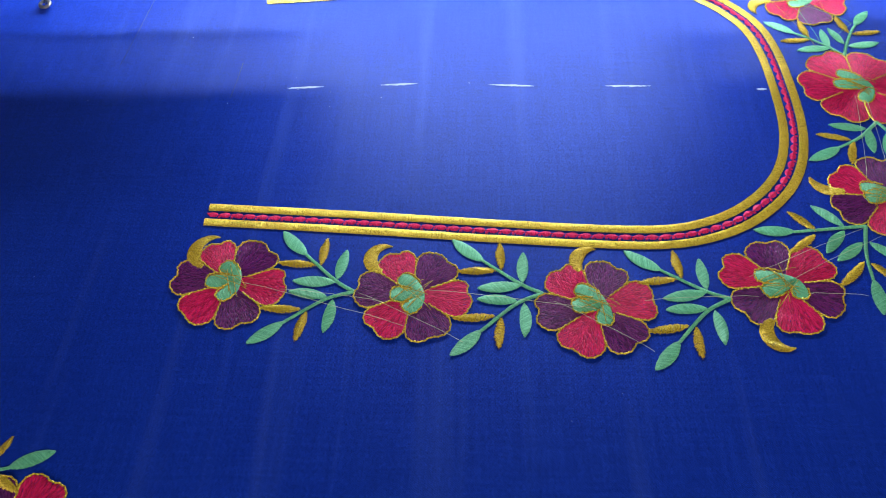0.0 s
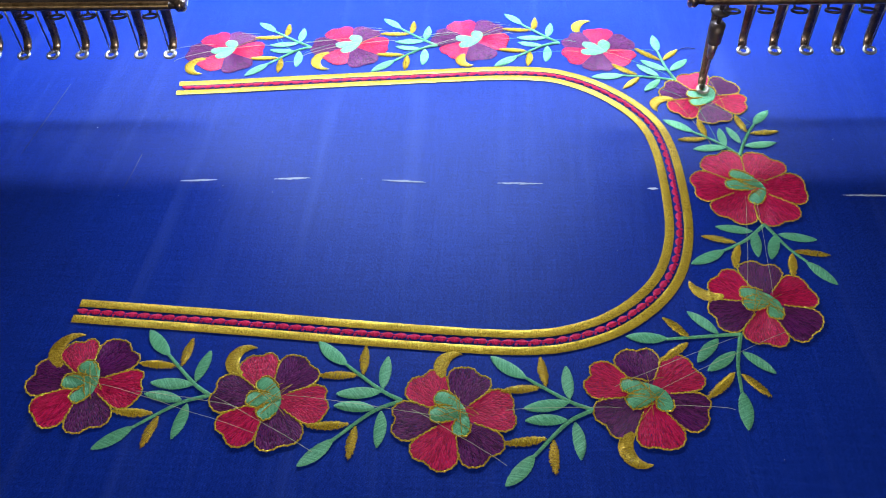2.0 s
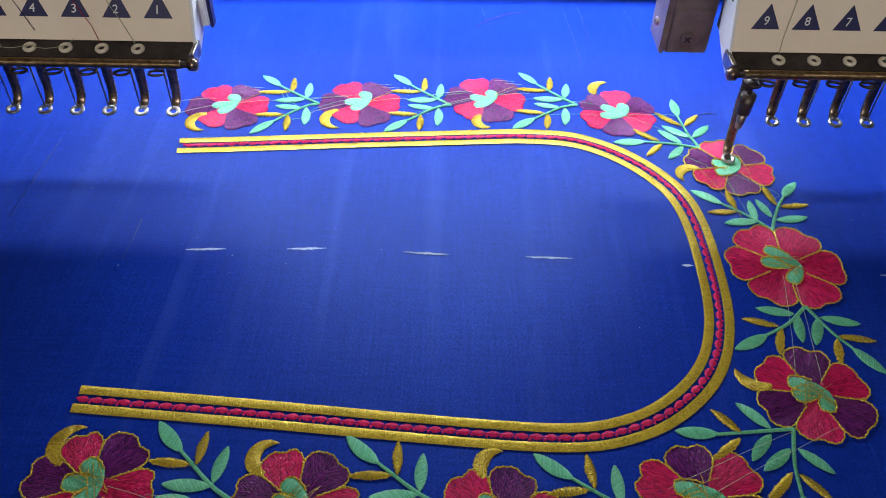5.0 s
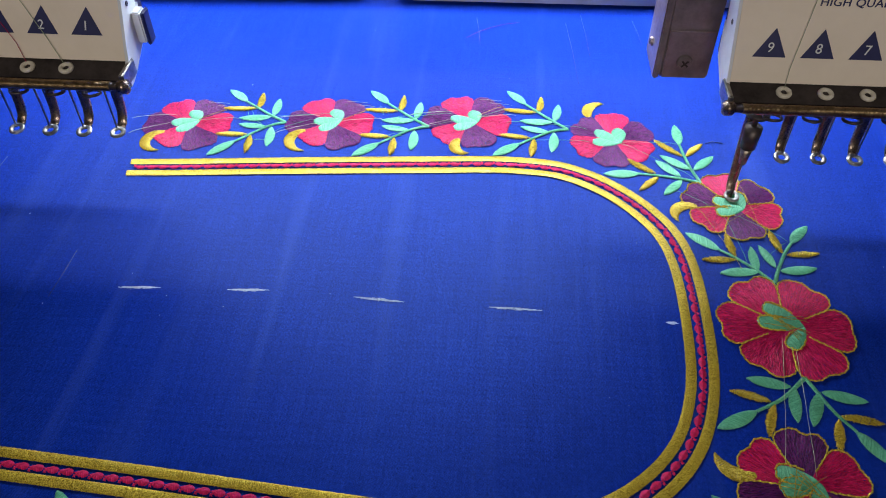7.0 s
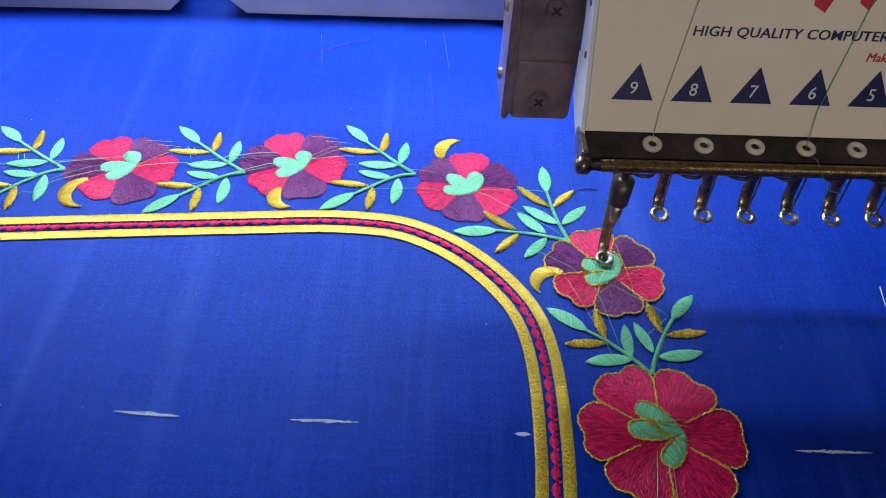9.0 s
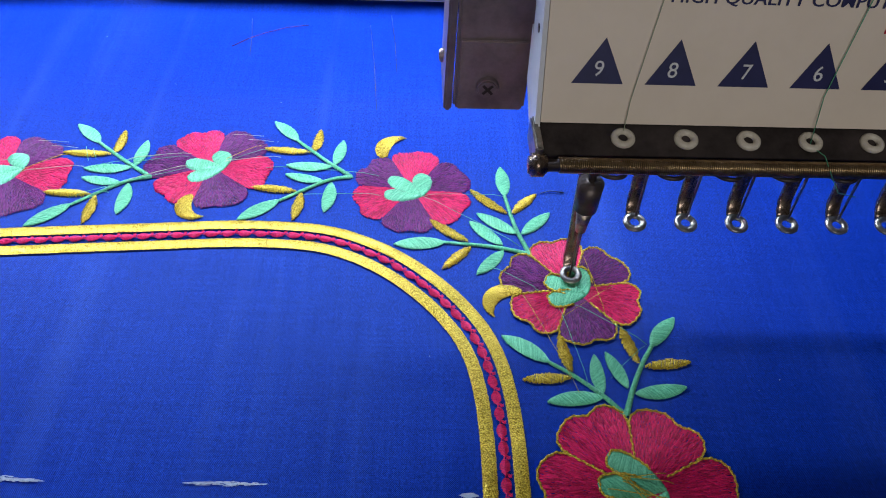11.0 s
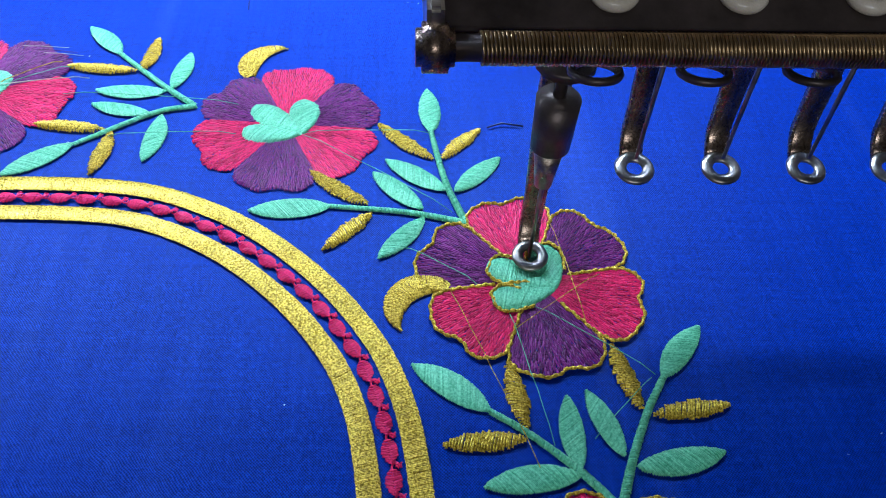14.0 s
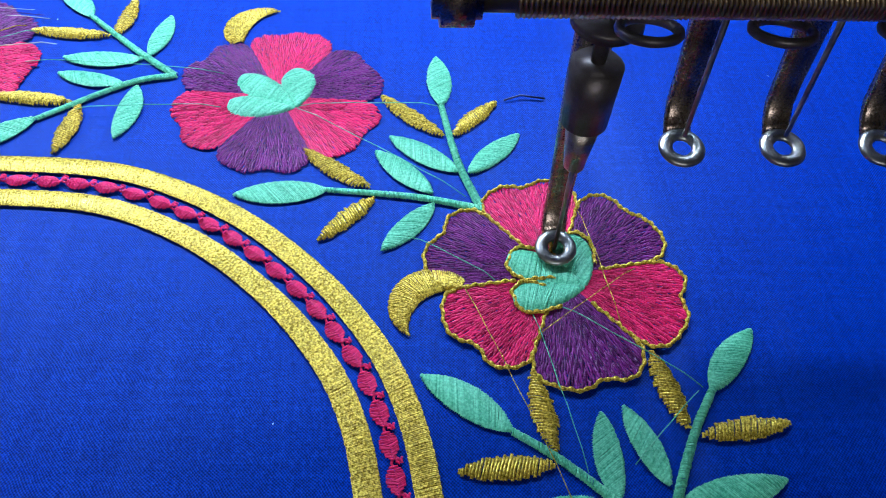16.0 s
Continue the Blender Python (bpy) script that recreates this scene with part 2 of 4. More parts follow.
def rod(a, b, r0, r1=None, seg=16, bm=None, bevel=0.0):
    own = bmesh.new()
    a, b = Vector(a), Vector(b)
    bmesh.ops.create_cone(own, cap_ends=True, segments=seg, radius1=r0, radius2=r0 if r1 is None else r1, depth=(b - a).length)
    if bevel:
        rim = [e for e in own.edges if abs(e.verts[0].co.z - e.verts[1].co.z) < 1e-7]
        bmesh.ops.bevel(own, geom=rim, offset=bevel, segments=2, affect="EDGES")
    turn = (b - a).to_track_quat("Z", "Y").to_matrix().to_4x4()
    bmesh.ops.transform(own, matrix=Matrix.Translation((a + b) / 2) @ turn, verts=own.verts)
    return merge(bm, own)


def torus(centre, axis, big, small, n=28, k=10, bm=None, squash=1.0):
    own = bmesh.new()
    rings = []
    for i in range(n):
        a = 2 * math.pi * i / n
        ring = []
        for j in range(k):
            q = 2 * math.pi * j / k
            rr = big + small * math.cos(q)
            ring.append(own.verts.new((rr * math.cos(a), rr * math.sin(a), small * squash * math.sin(q))))
        rings.append(ring)
    for i in range(n):
        for j in range(k):
            own.faces.new((rings[i][j], rings[(i + 1) % n][j], rings[(i + 1) % n][(j + 1) % k], rings[i][(j + 1) % k]))
    turn = Vector(axis).to_track_quat("Z", "Y").to_matrix().to_4x4()
    bmesh.ops.transform(own, matrix=Matrix.Translation(centre) @ turn, verts=own.verts)
    return merge(bm, own)


def tube(points, r, n=8, bm=None):
    """A round wire along points."""
    own = bmesh.new()
    pts = [Vector(p) for p in points]
    rings = []
    for i, p in enumerate(pts):
        d = (pts[min(i + 1, len(pts) - 1)] - pts[max(i - 1, 0)]).normalized()
        side = d.cross(Vector((0.13, 0.31, 0.94))).normalized()
        up = side.cross(d)
        rad = r[i] if isinstance(r, list) else r
        rings.append([own.verts.new(p + rad * (math.cos(2 * math.pi * j / n) * side + math.sin(2 * math.pi * j / n) * up)) for j in range(n)])
    for i in range(len(rings) - 1):
        for j in range(n):
            own.faces.new((rings[i][j], rings[i][(j + 1) % n], rings[i + 1][(j + 1) % n], rings[i + 1][j]))
    own.faces.new(rings[0][::-1])
    own.faces.new(rings[-1])
    return merge(bm, own)


def slab(outline, depth, to_world, bm=None):
    """A plate: a flat outline (u, v) pulled out by depth, set by the matrix to_world."""
    own = bmesh.new()
    front = [own.verts.new((u, v, 0)) for u, v in outline]
    back = [own.verts.new((u, v, -depth)) for u, v in outline]
    own.faces.new(front)
    own.faces.new(back[::-1])
    for i in range(len(outline)):
        j = (i + 1) % len(outline)
        own.faces.new((front[j], front[i], back[i], back[j]))
    bmesh.ops.transform(own, matrix=to_world, verts=own.verts)
    bmesh.ops.recalc_face_normals(own, faces=own.faces[:])
    return merge(bm, own)


def lettering(body, size, mat, parent, m, name="lettering", shear=0.0, spacing=1.0, bold=0.0):
    cu = bpy.data.curves.new("tmp", "FONT")
    cu.body, cu.size, cu.shear, cu.extrude, cu.space_character, cu.offset = body, size, shear, 0.00012, spacing, bold
    cu.align_x = "LEFT"
    cu.resolution_u = 3
    tmp = new("tmp", cu)
    bpy.context.view_layer.update()
    me = bpy.data.meshes.new_from_object(tmp.evaluated_get(bpy.context.evaluated_depsgraph_get()))
    bpy.data.objects.remove(tmp)
    bpy.data.curves.remove(cu)
    me.transform(m)
    me.materials.clear()
    me.materials.append(mat)
    me.name = name
    ob = new(name, me)
    ob.parent = parent
    return ob


# ---- stitches ----
class Stitches:
    """Collects threads, each a low rounded strip lying on the cloth, into one mesh."""

    def __init__(self):
        self.v, self.f = [], []

    def thread(self, pts, width, height):
        """pts: rows of x, y, z; width and height: of the strip, one number or one per row."""
        pts = np.asarray(pts, float)
        n = len(pts)
        d = np.gradient(pts[:, :2], axis=0)
        d /= np.maximum(np.linalg.norm(d, axis=1), 1e-12)[:, None]
        side = np.c_[-d[:, 1], d[:, 0], np.zeros(n)]
        w = np.broadcast_to(np.asarray(width, float), (n,))[:, None] / 2
        h = np.broadcast_to(np.asarray(height, float), (n,))
        up = np.zeros((n, 3))
        up[:, 2] = h
        block = np.stack([pts - side * w, pts - side * w * 0.5 + up, pts + side * w * 0.5 + up, pts + side * w], axis=1).reshape(-1, 3)
        base = len(self.v)
        self.v.extend(block.tolist())
        for i in range(n - 1):
            a = base + 4 * i
            for k in range(3):
                self.f.append((a + k, a + 4 + k, a + 5 + k, a + 1 + k))

    def link(self, name, mat, parent, label=""):
        return link_mesh(name, self.v, self.f, mat, parent, True, label)


MM = 0.001
LIFT = 0.00002


def satin(st, left, right, arch, width, rng, segs=6, ragged=0.0):
    """Satin stitches from the left edge points to the right edge points."""
    s = np.linspace(0, 1, segs + 1)
    for a, b in zip(left, right):
        a, b = np.asarray(a, float), np.asarray(b, float)
        d = b - a
        ln = np.linalg.norm(d)
        if ln < 1e-5:
            continue
        e0, e1 = rng.uniform(-ragged, ragged), rng.uniform(-ragged, ragged)
        p = a + np.outer(s, d) + np.outer((s * 2 - 1), d / ln) * np.where(s < 0.5, e0, e1)[:, None] * 0.5
        hh = min(arch, ln * 0.3)
        z = LIFT + hh * (1 - np.abs(2 * s - 1) ** 3) + rng.uniform(0, 0.00006)
        p = p + np.outer(np.sin(math.pi * s), np.array([-d[1], d[0]]) / ln) * rng.normal(0, 0.00005)
        st.thread(np.c_[p, z], width * rng.uniform(0.85, 1.08), width * 0.5)


def lobe_width(s):
    """How wide a drop-shaped lobe is, from its point (0) to its round end (1)."""
    return 2.15 * s ** 0.85 * max(1 - s, 0.0) ** 0.42


def leaf_part(name, base, tip, width, mat, parent, origin, rng, slant=0.22, pitch=0.30 * MM, ragged=0.16 * MM, label="", arch=0.30 * MM, thick=0.50 * MM, blunt=False):
    base, tip = (np.array(base) - origin) * MM, (np.array(tip) - origin) * MM
    ax = tip - base
    ln = np.linalg.norm(ax)
    nrm = np.array([-ax[1], ax[0]]) / ln
    bend = rng.uniform(-0.03, 0.03) * ln

    def edge(s, sign):
        s = np.clip(s, 0, 1)
        hw = width * MM / 2 * (lobe_width(s) if blunt else 1.95 * (s ** 0.75) * ((1 - s) ** 0.8))
        return base + ax * s + nrm * (sign * hw + bend * math.sin(math.pi * s))

    st = Stitches()
    n = int(ln / pitch)
    left = [edge(i / n - slant * 0.5 * math.sin(math.pi * i / n), 1) for i in range(1, n)]
    right = [edge(i / n + slant * 0.5 * math.sin(math.pi * i / n), -1) for i in range(1, n)]
    satin(st, left, right, arch, thick, rng, ragged=ragged)
    return st.link(name, mat, parent, label)


def spline(ctrl, step):
    """A smooth path through ctrl, sampled at even steps."""
    c = np.array(ctrl, float)
    c = np.vstack([2 * c[0] - c[1], c, 2 * c[-1] - c[-2]])
    out = []
    for i in range(1, len(c) - 2):
        p0, p1, p2, p3 = c[i - 1:i + 3]
        for t in np.linspace(0, 1, 60, endpoint=False):
            out.append(0.5 * (2 * p1 + (p2 - p0) * t + (2 * p0 - 5 * p1 + 4 * p2 - p3) * t * t + (3 * p1 - p0 - 3 * p2 + p3) * t ** 3))
    out.append(c[-2])
    out = np.array(out)
    cum = np.r_[0, np.cumsum(np.linalg.norm(np.diff(out, axis=0), axis=1))]
    q = np.linspace(0, cum[-1], max(2, int(cum[-1] / step) + 1))
    return np.c_[np.interp(q, cum, out[:, 0]), np.interp(q, cum, out[:, 1])]


def normals(path):
    d = np.gradient(path, axis=0)
    if len(path) > 40:
        k = np.ones(13) / 13
        d = np.c_[np.convolve(np.pad(d[:, 0], 6, mode="edge"), k, "valid"), np.convolve(np.pad(d[:, 1], 6, mode="edge"), k, "valid")]
    d /= np.linalg.norm(d, axis=1)[:, None]
    return np.c_[-d[:, 1], d[:, 0]]


def cord(path, widths, st, rng, arch, thick, ragged=0.0, skew=0.0):
    """A satin cord along a path, of the widths given."""
    n = normals(path)
    d = np.c_[n[:, 1], -n[:, 0]]
    w = np.broadcast_to(np.asarray(widths, float), (len(path),))[:, None] / 2
    satin(st, path + n * w - d * w * skew, path - n * w + d * w * skew, arch, thick, rng, ragged=ragged)


def spray(name, apex, stems, leaves, seed):
    """Two stems that part from an apex, with mint leaves and gold leaves."""
    rng = np.random.RandomState(seed)
    o = np.array(apex)
    ob = thing(name, (apex[0] * MM, apex[1] * MM, 0), "embroidered leaf spray of mint green and gold thread on blue silk", "embroidery", "leaf sprays of the floral border")
    for s in stems:
        st = Stitches()
        path = spline((np.array(s) - o) * MM, 0.3 * MM)
        cord(path, np.linspace(1.7 * MM, 1.25 * MM, len(path)), st, rng, 0.55 * MM, 0.36 * MM, 0.12 * MM, 0.4)
        st.link("stem", MINT, ob)
    for kind, bx, by, tx, ty in leaves:
        ln = math.hypot(tx - bx, ty - by)
        if kind == "gold":
            leaf_part("gold_leaf", (bx, by), (tx, ty), min(5.6, 0.385 * ln), GOLD, ob, o, rng, slant=-0.10, pitch=0.5 * MM, ragged=0.55 * MM, label="ragged gold metallic thread leaf", arch=0.6 * MM, thick=0.5 * MM)
        else:
            leaf_part("leaf", (bx, by), (tx, ty), (0.48 if kind == "end" else 0.445) * ln if ln < 17.5 else 7.8, MINT, ob, o, rng)
    return ob


def arc(pts, step):
    """The circle's arc through three points, sampled at even steps."""
    (ax, ay), (bx, by), (cx, cy) = pts
    d = 2 * (ax * (by - cy) + bx * (cy - ay) + cx * (ay - by))
    qa, qb, qc = ax * ax + ay * ay, bx * bx + by * by, cx * cx + cy * cy
    o = np.array([(qa * (by - cy) + qb * (cy - ay) + qc * (ay - by)) / d, (qa * (cx - bx) + qb * (ax - cx) + qc * (bx - ax)) / d])
    r = math.hypot(ax - o[0], ay - o[1])
    t0, t1, t2 = (math.atan2(p[1] - o[1], p[0] - o[0]) for p in pts)
    turn = 2 * math.pi
    span = (t2 - t0) % turn
    if (t1 - t0) % turn > span:
        span -= turn
    q = np.linspace(t0, t0 + span, max(2, int(abs(span) * r / step)))
    return np.c_[o[0] + r * np.cos(q), o[1] + r * np.sin(q)]


def crescent(pts, seed):
    """A gold crescent: blunt where it leaves the flower, hooked at its tip."""
    rng = np.random.RandomState(seed)
    o = np.array(pts[0])
    ob = thing("embroidered_crescent", (pts[0][0] * MM, pts[0][1] * MM, 0), "gold metallic thread crescent stitched beside a flower", "embroidery", "gold crescents")
    path = arc((np.array(pts) - o) * MM, 0.28 * MM)
    s = np.linspace(0, 1, len(path))
    st = Stitches()
    cord(path, 5.6 * MM * np.clip(np.sin(math.pi * np.clip(0.10 + 0.90 * s ** 0.9, 0, 1)) ** 0.75, 0.1, 1.0), st, rng, 0.5 * MM, 0.36 * MM, 0.25 * MM)
    tagged(st.link("crescent_satin", GOLD, ob), kind="stuff")
    return ob


def flower(centre, seams, notches, reaches, waist, lobes, meet, colours, outlined, seed, label, group="flowers of the floral border"):
    """Six heart-shaped petals of fill stitches round three satin lobes, edged with a gold cord or left plain."""
    rng = np.random.RandomState(seed)
    c = np.array(centre)
    ob = thing("embroidered_flower", (centre[0] * MM, centre[1] * MM, 0), label, "embroidery", group)
    for i in range(6):
        hi, lo = seams[i - 1], seams[i]
        span = (hi - lo) % 360
        u0 = np.clip(((notches[i] - lo) % 360) / span * 2 - 1 if (notches[i] - lo) % 360 < span else 0.0, -0.45, 0.45)
        rad, depth = reaches[i] * MM, rng.uniform(0.055, 0.085)
        full, seam = rad * (1 + depth), rad * waist

        def reach(u):
            edge = seam + (full - seam) * max(1 - abs(u) ** 3.0, 0.0) ** 0.5
            return edge - rad * depth * math.exp(-((u - u0) / 0.24) ** 2) + rad * 0.008 * math.sin(9 * u + i)

        def at(u, r):
            q = radians(lo + span * (u + 1) / 2)
            return np.array([math.cos(q), math.sin(q)]) * r

        st = Stitches()
        n = int(radians(span) * rad * 0.95 / (0.46 * MM))
        for j in range(n):
            u = -1 + 2 * (j + 0.5) / n
            r0, r1 = rad * 0.09, reach(u)
            ln = rng.uniform(2.1, 2.8) * MM
            r = r0 - ((j % 3) / 3.0 + rng.uniform(0, 0.15)) * ln
            end = r1 + (rng.uniform(-0.1, 0.2) if outlined else rng.uniform(-0.2, 0.35)) * MM
            while r < end:
                q0, q1 = max(r, r0), min(r + ln, end)
                r += ln
                if q1 - q0 < 0.4 * MM:
                    continue
                rr = np.linspace(q0 - 0.15 * MM, q1 + 0.15 * MM, 5)
                mid = np.sin(math.pi * np.linspace(0.04, 0.96, 5))
                dome = np.sin(np.clip((rr - r0) / (r1 - r0), 0, 1) * math.pi) ** 0.4
                wob = rng.uniform(-0.02, 0.02)
                pp = np.array([at(np.clip(u + wob * math.sin(5 * x / ln), -1, 1), x) for x in rr])
                st.thread(np.c_[pp, LIFT + (0.04 + rng.uniform(0, 0.08)) * MM * dome + 0.22 * MM * mid ** 0.8], 0.58 * MM * np.clip(rr / rad * 1.1, 0.42, 1.0) * (0.44 + 0.54 * mid ** 0.7), 0.17 * MM)
        tone = {"r": "crimson petal", "p": "purple petal"}[colours[i]]
        pet = st.link("petal", RED if colours[i] == "r" else PURPLE, ob, tone)
        if outlined:
            ring = [at(-1, r) for r in np.linspace(rad * 0.36, reach(-1), 10)] + [at(u, reach(u) + 0.2 * MM) for u in np.linspace(-1, 1, 60)] + [at(1, r) for r in np.linspace(reach(1), rad * 0.84, 3)]
            beaded(ring, pet, rng)
    t = np.array(meet)
    for tip, w, lay in zip(lobes, (7.6, 7.8, 7.0), (0.12, 0.5, -0.35)):
        tip = np.array(tip)
        lobe = leaf_part("flower_lobe", tuple(t), tuple(tip), w, MINT, ob, c, rng, slant=lay, label="mint green satin lobe", arch=0.75 * MM, blunt=True)
        if outlined:
            ax = tip - t
            nn = np.array([-ax[1], ax[0]])
            nn = nn / np.linalg.norm(nn) * w * 0.5
            ring = [(t + ax * s + nn * lobe_width(s) * sg - c) * MM for s, sg in [(q, 1) for q in np.linspace(0.42, 1, 14)] + [(q, -1) for q in np.linspace(0.97, 0.35, 12)]]
            beaded(ring, lobe, rng, z=0.7 * MM)
    return ob


def beaded(ring, parent, rng, z=0.35 * MM):
    """A gold cord whose stitches show as small beads."""
    path = spline(ring[::2] + [ring[-1]], 0.19 * MM)
    s = np.arange(len(path)) * 0.19
    swell = np.abs(np.sin(math.pi * s / 1.3))
    path = path + normals(path) * (0.12 * MM * np.sin(2 * math.pi * s / 2.6))[:, None]
    st = Stitches()
    st.thread(np.c_[path, np.full(len(path), z)], 0.74 * MM * (0.62 + 0.38 * swell), 0.26 * MM + 0.30 * MM * swell)
    st.link("outline", GOLD, parent, "beaded gold outline cord")


# ---- room, table, cloth ----
def room():
    part("floor", box(-2.5, 2.5, -2.5, 2.5, -0.95, -0.85), CONCRETE)
    part("ceiling", box(-2.5, 2.5, -2.5, 2.5, 1.85, 1.95), PLASTER)
    part("wall_south", box(-2.5, 2.5, -2.6, -2.5, -0.85, 1.85), PLASTER)
    part("wall_north", box(-2.5, 2.5, 2.5, 2.6, -0.85, 1.85), PLASTER)
    part("wall_west", box(-2.6, -2.5, -2.5, 2.5, -0.85, 1.85), PLASTER)
    part("wall_east", box(2.5, 2.6, -2.5, 2.5, -0.85, 1.85), PLASTER)
    for n in ("floor", "ceiling", "wall_south", "wall_north", "wall_west", "wall_east"):
        tagged(bpy.data.objects[n], "plain workshop " + n.split("_")[0] + " of bare plaster or concrete", n.split("_")[0], "", "structure")


def table():
    ob = thing("machine_table", (0.16, 0.1, -0.85), "laminate machine table under the stretched blue cloth", "table")
    o = Matrix.Translation((-0.16, -0.1, 0.85))
    bm = box(-0.85, 1.15, -0.7, 0.75, -0.04, -0.003, 0.004)
    bm.transform(o)
    part("tabletop", bm, TABLE, ob)
    for x in (-0.8, 1.06):
        for y in (-0.65, 0.66):
            bm = box(x, x + 0.05, y, y + 0.05, -0.85, -0.04, 0.003)
            bm.transform(o)
            part("leg", bm, GREY, ob)


def cloth():
    """The silk sheet, drawn tight, with slight waves and pressed creases that run away from the viewer."""
    xs = np.unique(np.r_[np.linspace(-0.8, -0.1, 30), np.linspace(-0.1, 0.45, 276), np.linspace(0.45, 1.1, 30)])
    ys = np.unique(np.r_[np.linspace(-0.66, -0.25, 20), np.linspace(-0.25, 0.25, 120), np.linspace(0.25, 0.7, 20)])
    creases = [(0.072, -0.10, 0.9), (0.118, 0.05, 0.8), (0.166, 0.02, 0.6), (0.214, 0.0, 0.9), (0.247, -0.02, 0.6), (0.02, 0.10, 0.5), (-0.04, 0.2, 0.7), (0.36, -0.08, 0.6)]
    gx, gy = np.meshgrid(xs, ys)
    z = 0.0001 * np.sin(gx * 31 + 2 * np.sin(gy * 9)) * np.cos(gy * 17) - 0.00022
    for cx, lean, amp in creases:
        d = gx - cx - lean * (gy - 0.05) - 0.004 * np.sin(gy * 14 + cx * 50)
        z += amp * 0.00022 * np.exp(-(d / 0.0020) ** 2) * np.clip((gy + 0.12) / 0.3, 0, 1)
    z = np.minimum(z, 0.0)
    w = len(xs)
    verts = np.c_[gx.ravel(), gy.ravel(), z.ravel()]
    faces = [(j * w + i, j * w + i + 1, (j + 1) * w + i + 1, (j + 1) * w + i) for j in range(len(ys) - 1) for i in range(w - 1)]
    ob = link_mesh("blue_cloth", verts, faces, SILK)
    return tagged(ob, "royal blue dupion silk cloth stretched flat over the machine table", "cloth", "", "structure")


room()
table()
cloth()


# ---- the border round the neckline ----
def border():
    outer = [(0.7, -85.0), (65.0, -89.1), (135.0, -94.2), (177.0, -96.4), (197.0, -95.6), (210.0, -92.7), (224.0, -87.0), (236.0, -78.9), (246.5, -68.8), (254.6, -57.3), (260.0, -44.6), (263.6, -30.0), (265.3, -14.0), (265.8, 4.0), (265.6, 20.0), (264.6, 33.1), (262.2, 46.0), (257.9, 57.2), (252.6, 65.6), (246.4, 73.5), (236.1, 83.4), (225.3, 91.0), (213.1, 96.8), (202.1, 99.6), (185.0, 100.6), (171.0, 100.2), (155.0, 98.8), (89.0, 93.0), (22.0, 86.6), (0.2, 84.8)]
    rng = np.random.RandomState(5)
    ob = thing("embroidered_border", (0, 0, 0), "U-shaped neckline border of two gold rails with a magenta chain between", "embroidery")
    path = spline(np.array(outer) * MM, 0.29 * MM)
    soft = np.hanning(63)
    soft /= soft.sum()
    for k in (0, 1):
        path[31:-31, k] = np.convolve(path[:, k], soft, "valid")
    nn = normals(path)
    for off in (2.0, 10.4):
        st = Stitches()
        cord(path + nn * off * MM, 3.95 * MM, st, rng, 0.20 * MM, 0.52 * MM, 0.16 * MM, 0.12)
        st.link("gold_rail", GOLD, ob, "raised gold satin stitch rail")
    mid = spline((path + nn * 6.2 * MM)[::12], 0.2 * MM)
    # one magenta chain stitch, shared by all
    st = Stitches()
    leaf_r = np.random.RandomState(9)
    lie = np.linspace(0, 1, 6)
    for k in range(27):
        u = k / 26
        half = 1.4 * MM * max(math.sin(math.pi * (0.08 + 0.84 * u)), 0.15) ** 0.62
        for sg in (-1, 1):
            x0 = (-2.5 + 4.2 * u) * MM + leaf_r.normal(0, 0.08) * MM
            reach = leaf_r.uniform(0.85, 1.08)
            p = np.c_[x0 + lie * (0.7 + leaf_r.normal(0, 0.18)) * MM * (1 - 0.6 * u), sg * half * reach * lie + leaf_r.normal(0, 0.04) * MM]
            st.thread(np.c_[p, LIFT + (0.55 - 0.42 * lie ** 2 + leaf_r.uniform(0, 0.2)) * MM], 0.28 * MM, 0.16 * MM)
    for k in range(6):
        x0, y0 = leaf_r.uniform(2.2, 3.2) * MM, leaf_r.uniform(-1.5, -0.9) * MM
        a0, ln = leaf_r.uniform(-0.6, 1.2), leaf_r.uniform(0.7, 1.2) * MM
        st.thread(np.c_[x0 + lie * ln * math.cos(a0), y0 + lie * ln * math.sin(a0), LIFT + 0.35 * MM * np.sin(math.pi * lie)], 0.36 * MM, 0.18 * MM)
    st.thread(np.c_[np.linspace(1.8, 3.2, 6) * MM, 0.15 * MM * np.sin(lie * 4), np.full(6, 0.3) * MM], 0.4 * MM, 0.2 * MM)
    me = None
    step = int(5.5 / 0.2)
    for i in range(14, len(mid) - 8, step):
        if me is None:
            o = st.link("chain_stitch", PINK, ob)
            me = o.data
        else:
            o = new("chain_stitch", me)
            o.parent = ob
        d = mid[min(i + 3, len(mid) - 1)] - mid[i - 3]
        o.matrix_basis = pose(mid[i][0], mid[i][1], 0, 0, 0, math.degrees(math.atan2(d[1], d[0])) + rng.uniform(-5, 5))


border()

# ---- flowers ----
# centre; angles of the seams; angle and reach of each petal's notch; ends of the three lobes and the point where they meet
PLAIN = "embroidered flower with alternating crimson and purple petals and mint centre"
EDGED = "embroidered flower of crimson and purple petals edged in beaded gold cord"
flower((17.6, -114.6), (90, 23, -37, -98, -159, -218), (111, 50, 3, -68, -135, 171), (20.8, 20.9, 21.8, 20.9, 20.9, 21.8), 0.7, [(13.6, -105.1), (8.1, -114.0), (14.8, -123.0)], (22.4, -113.9), "rprprp", True, 11, EDGED)
flower((90.8, -119.6), (87, 23, -35, -97, -158, -218), (108, 50, 4, -69, -133, 170), (20.9, 20.8, 21.5, 21.0, 20.8, 21.5), 0.7, [(85.7, -110.7), (82.0, -119.6), (88.4, -127.9)], (95.7, -120.4), "rprprp", True, 21, EDGED)
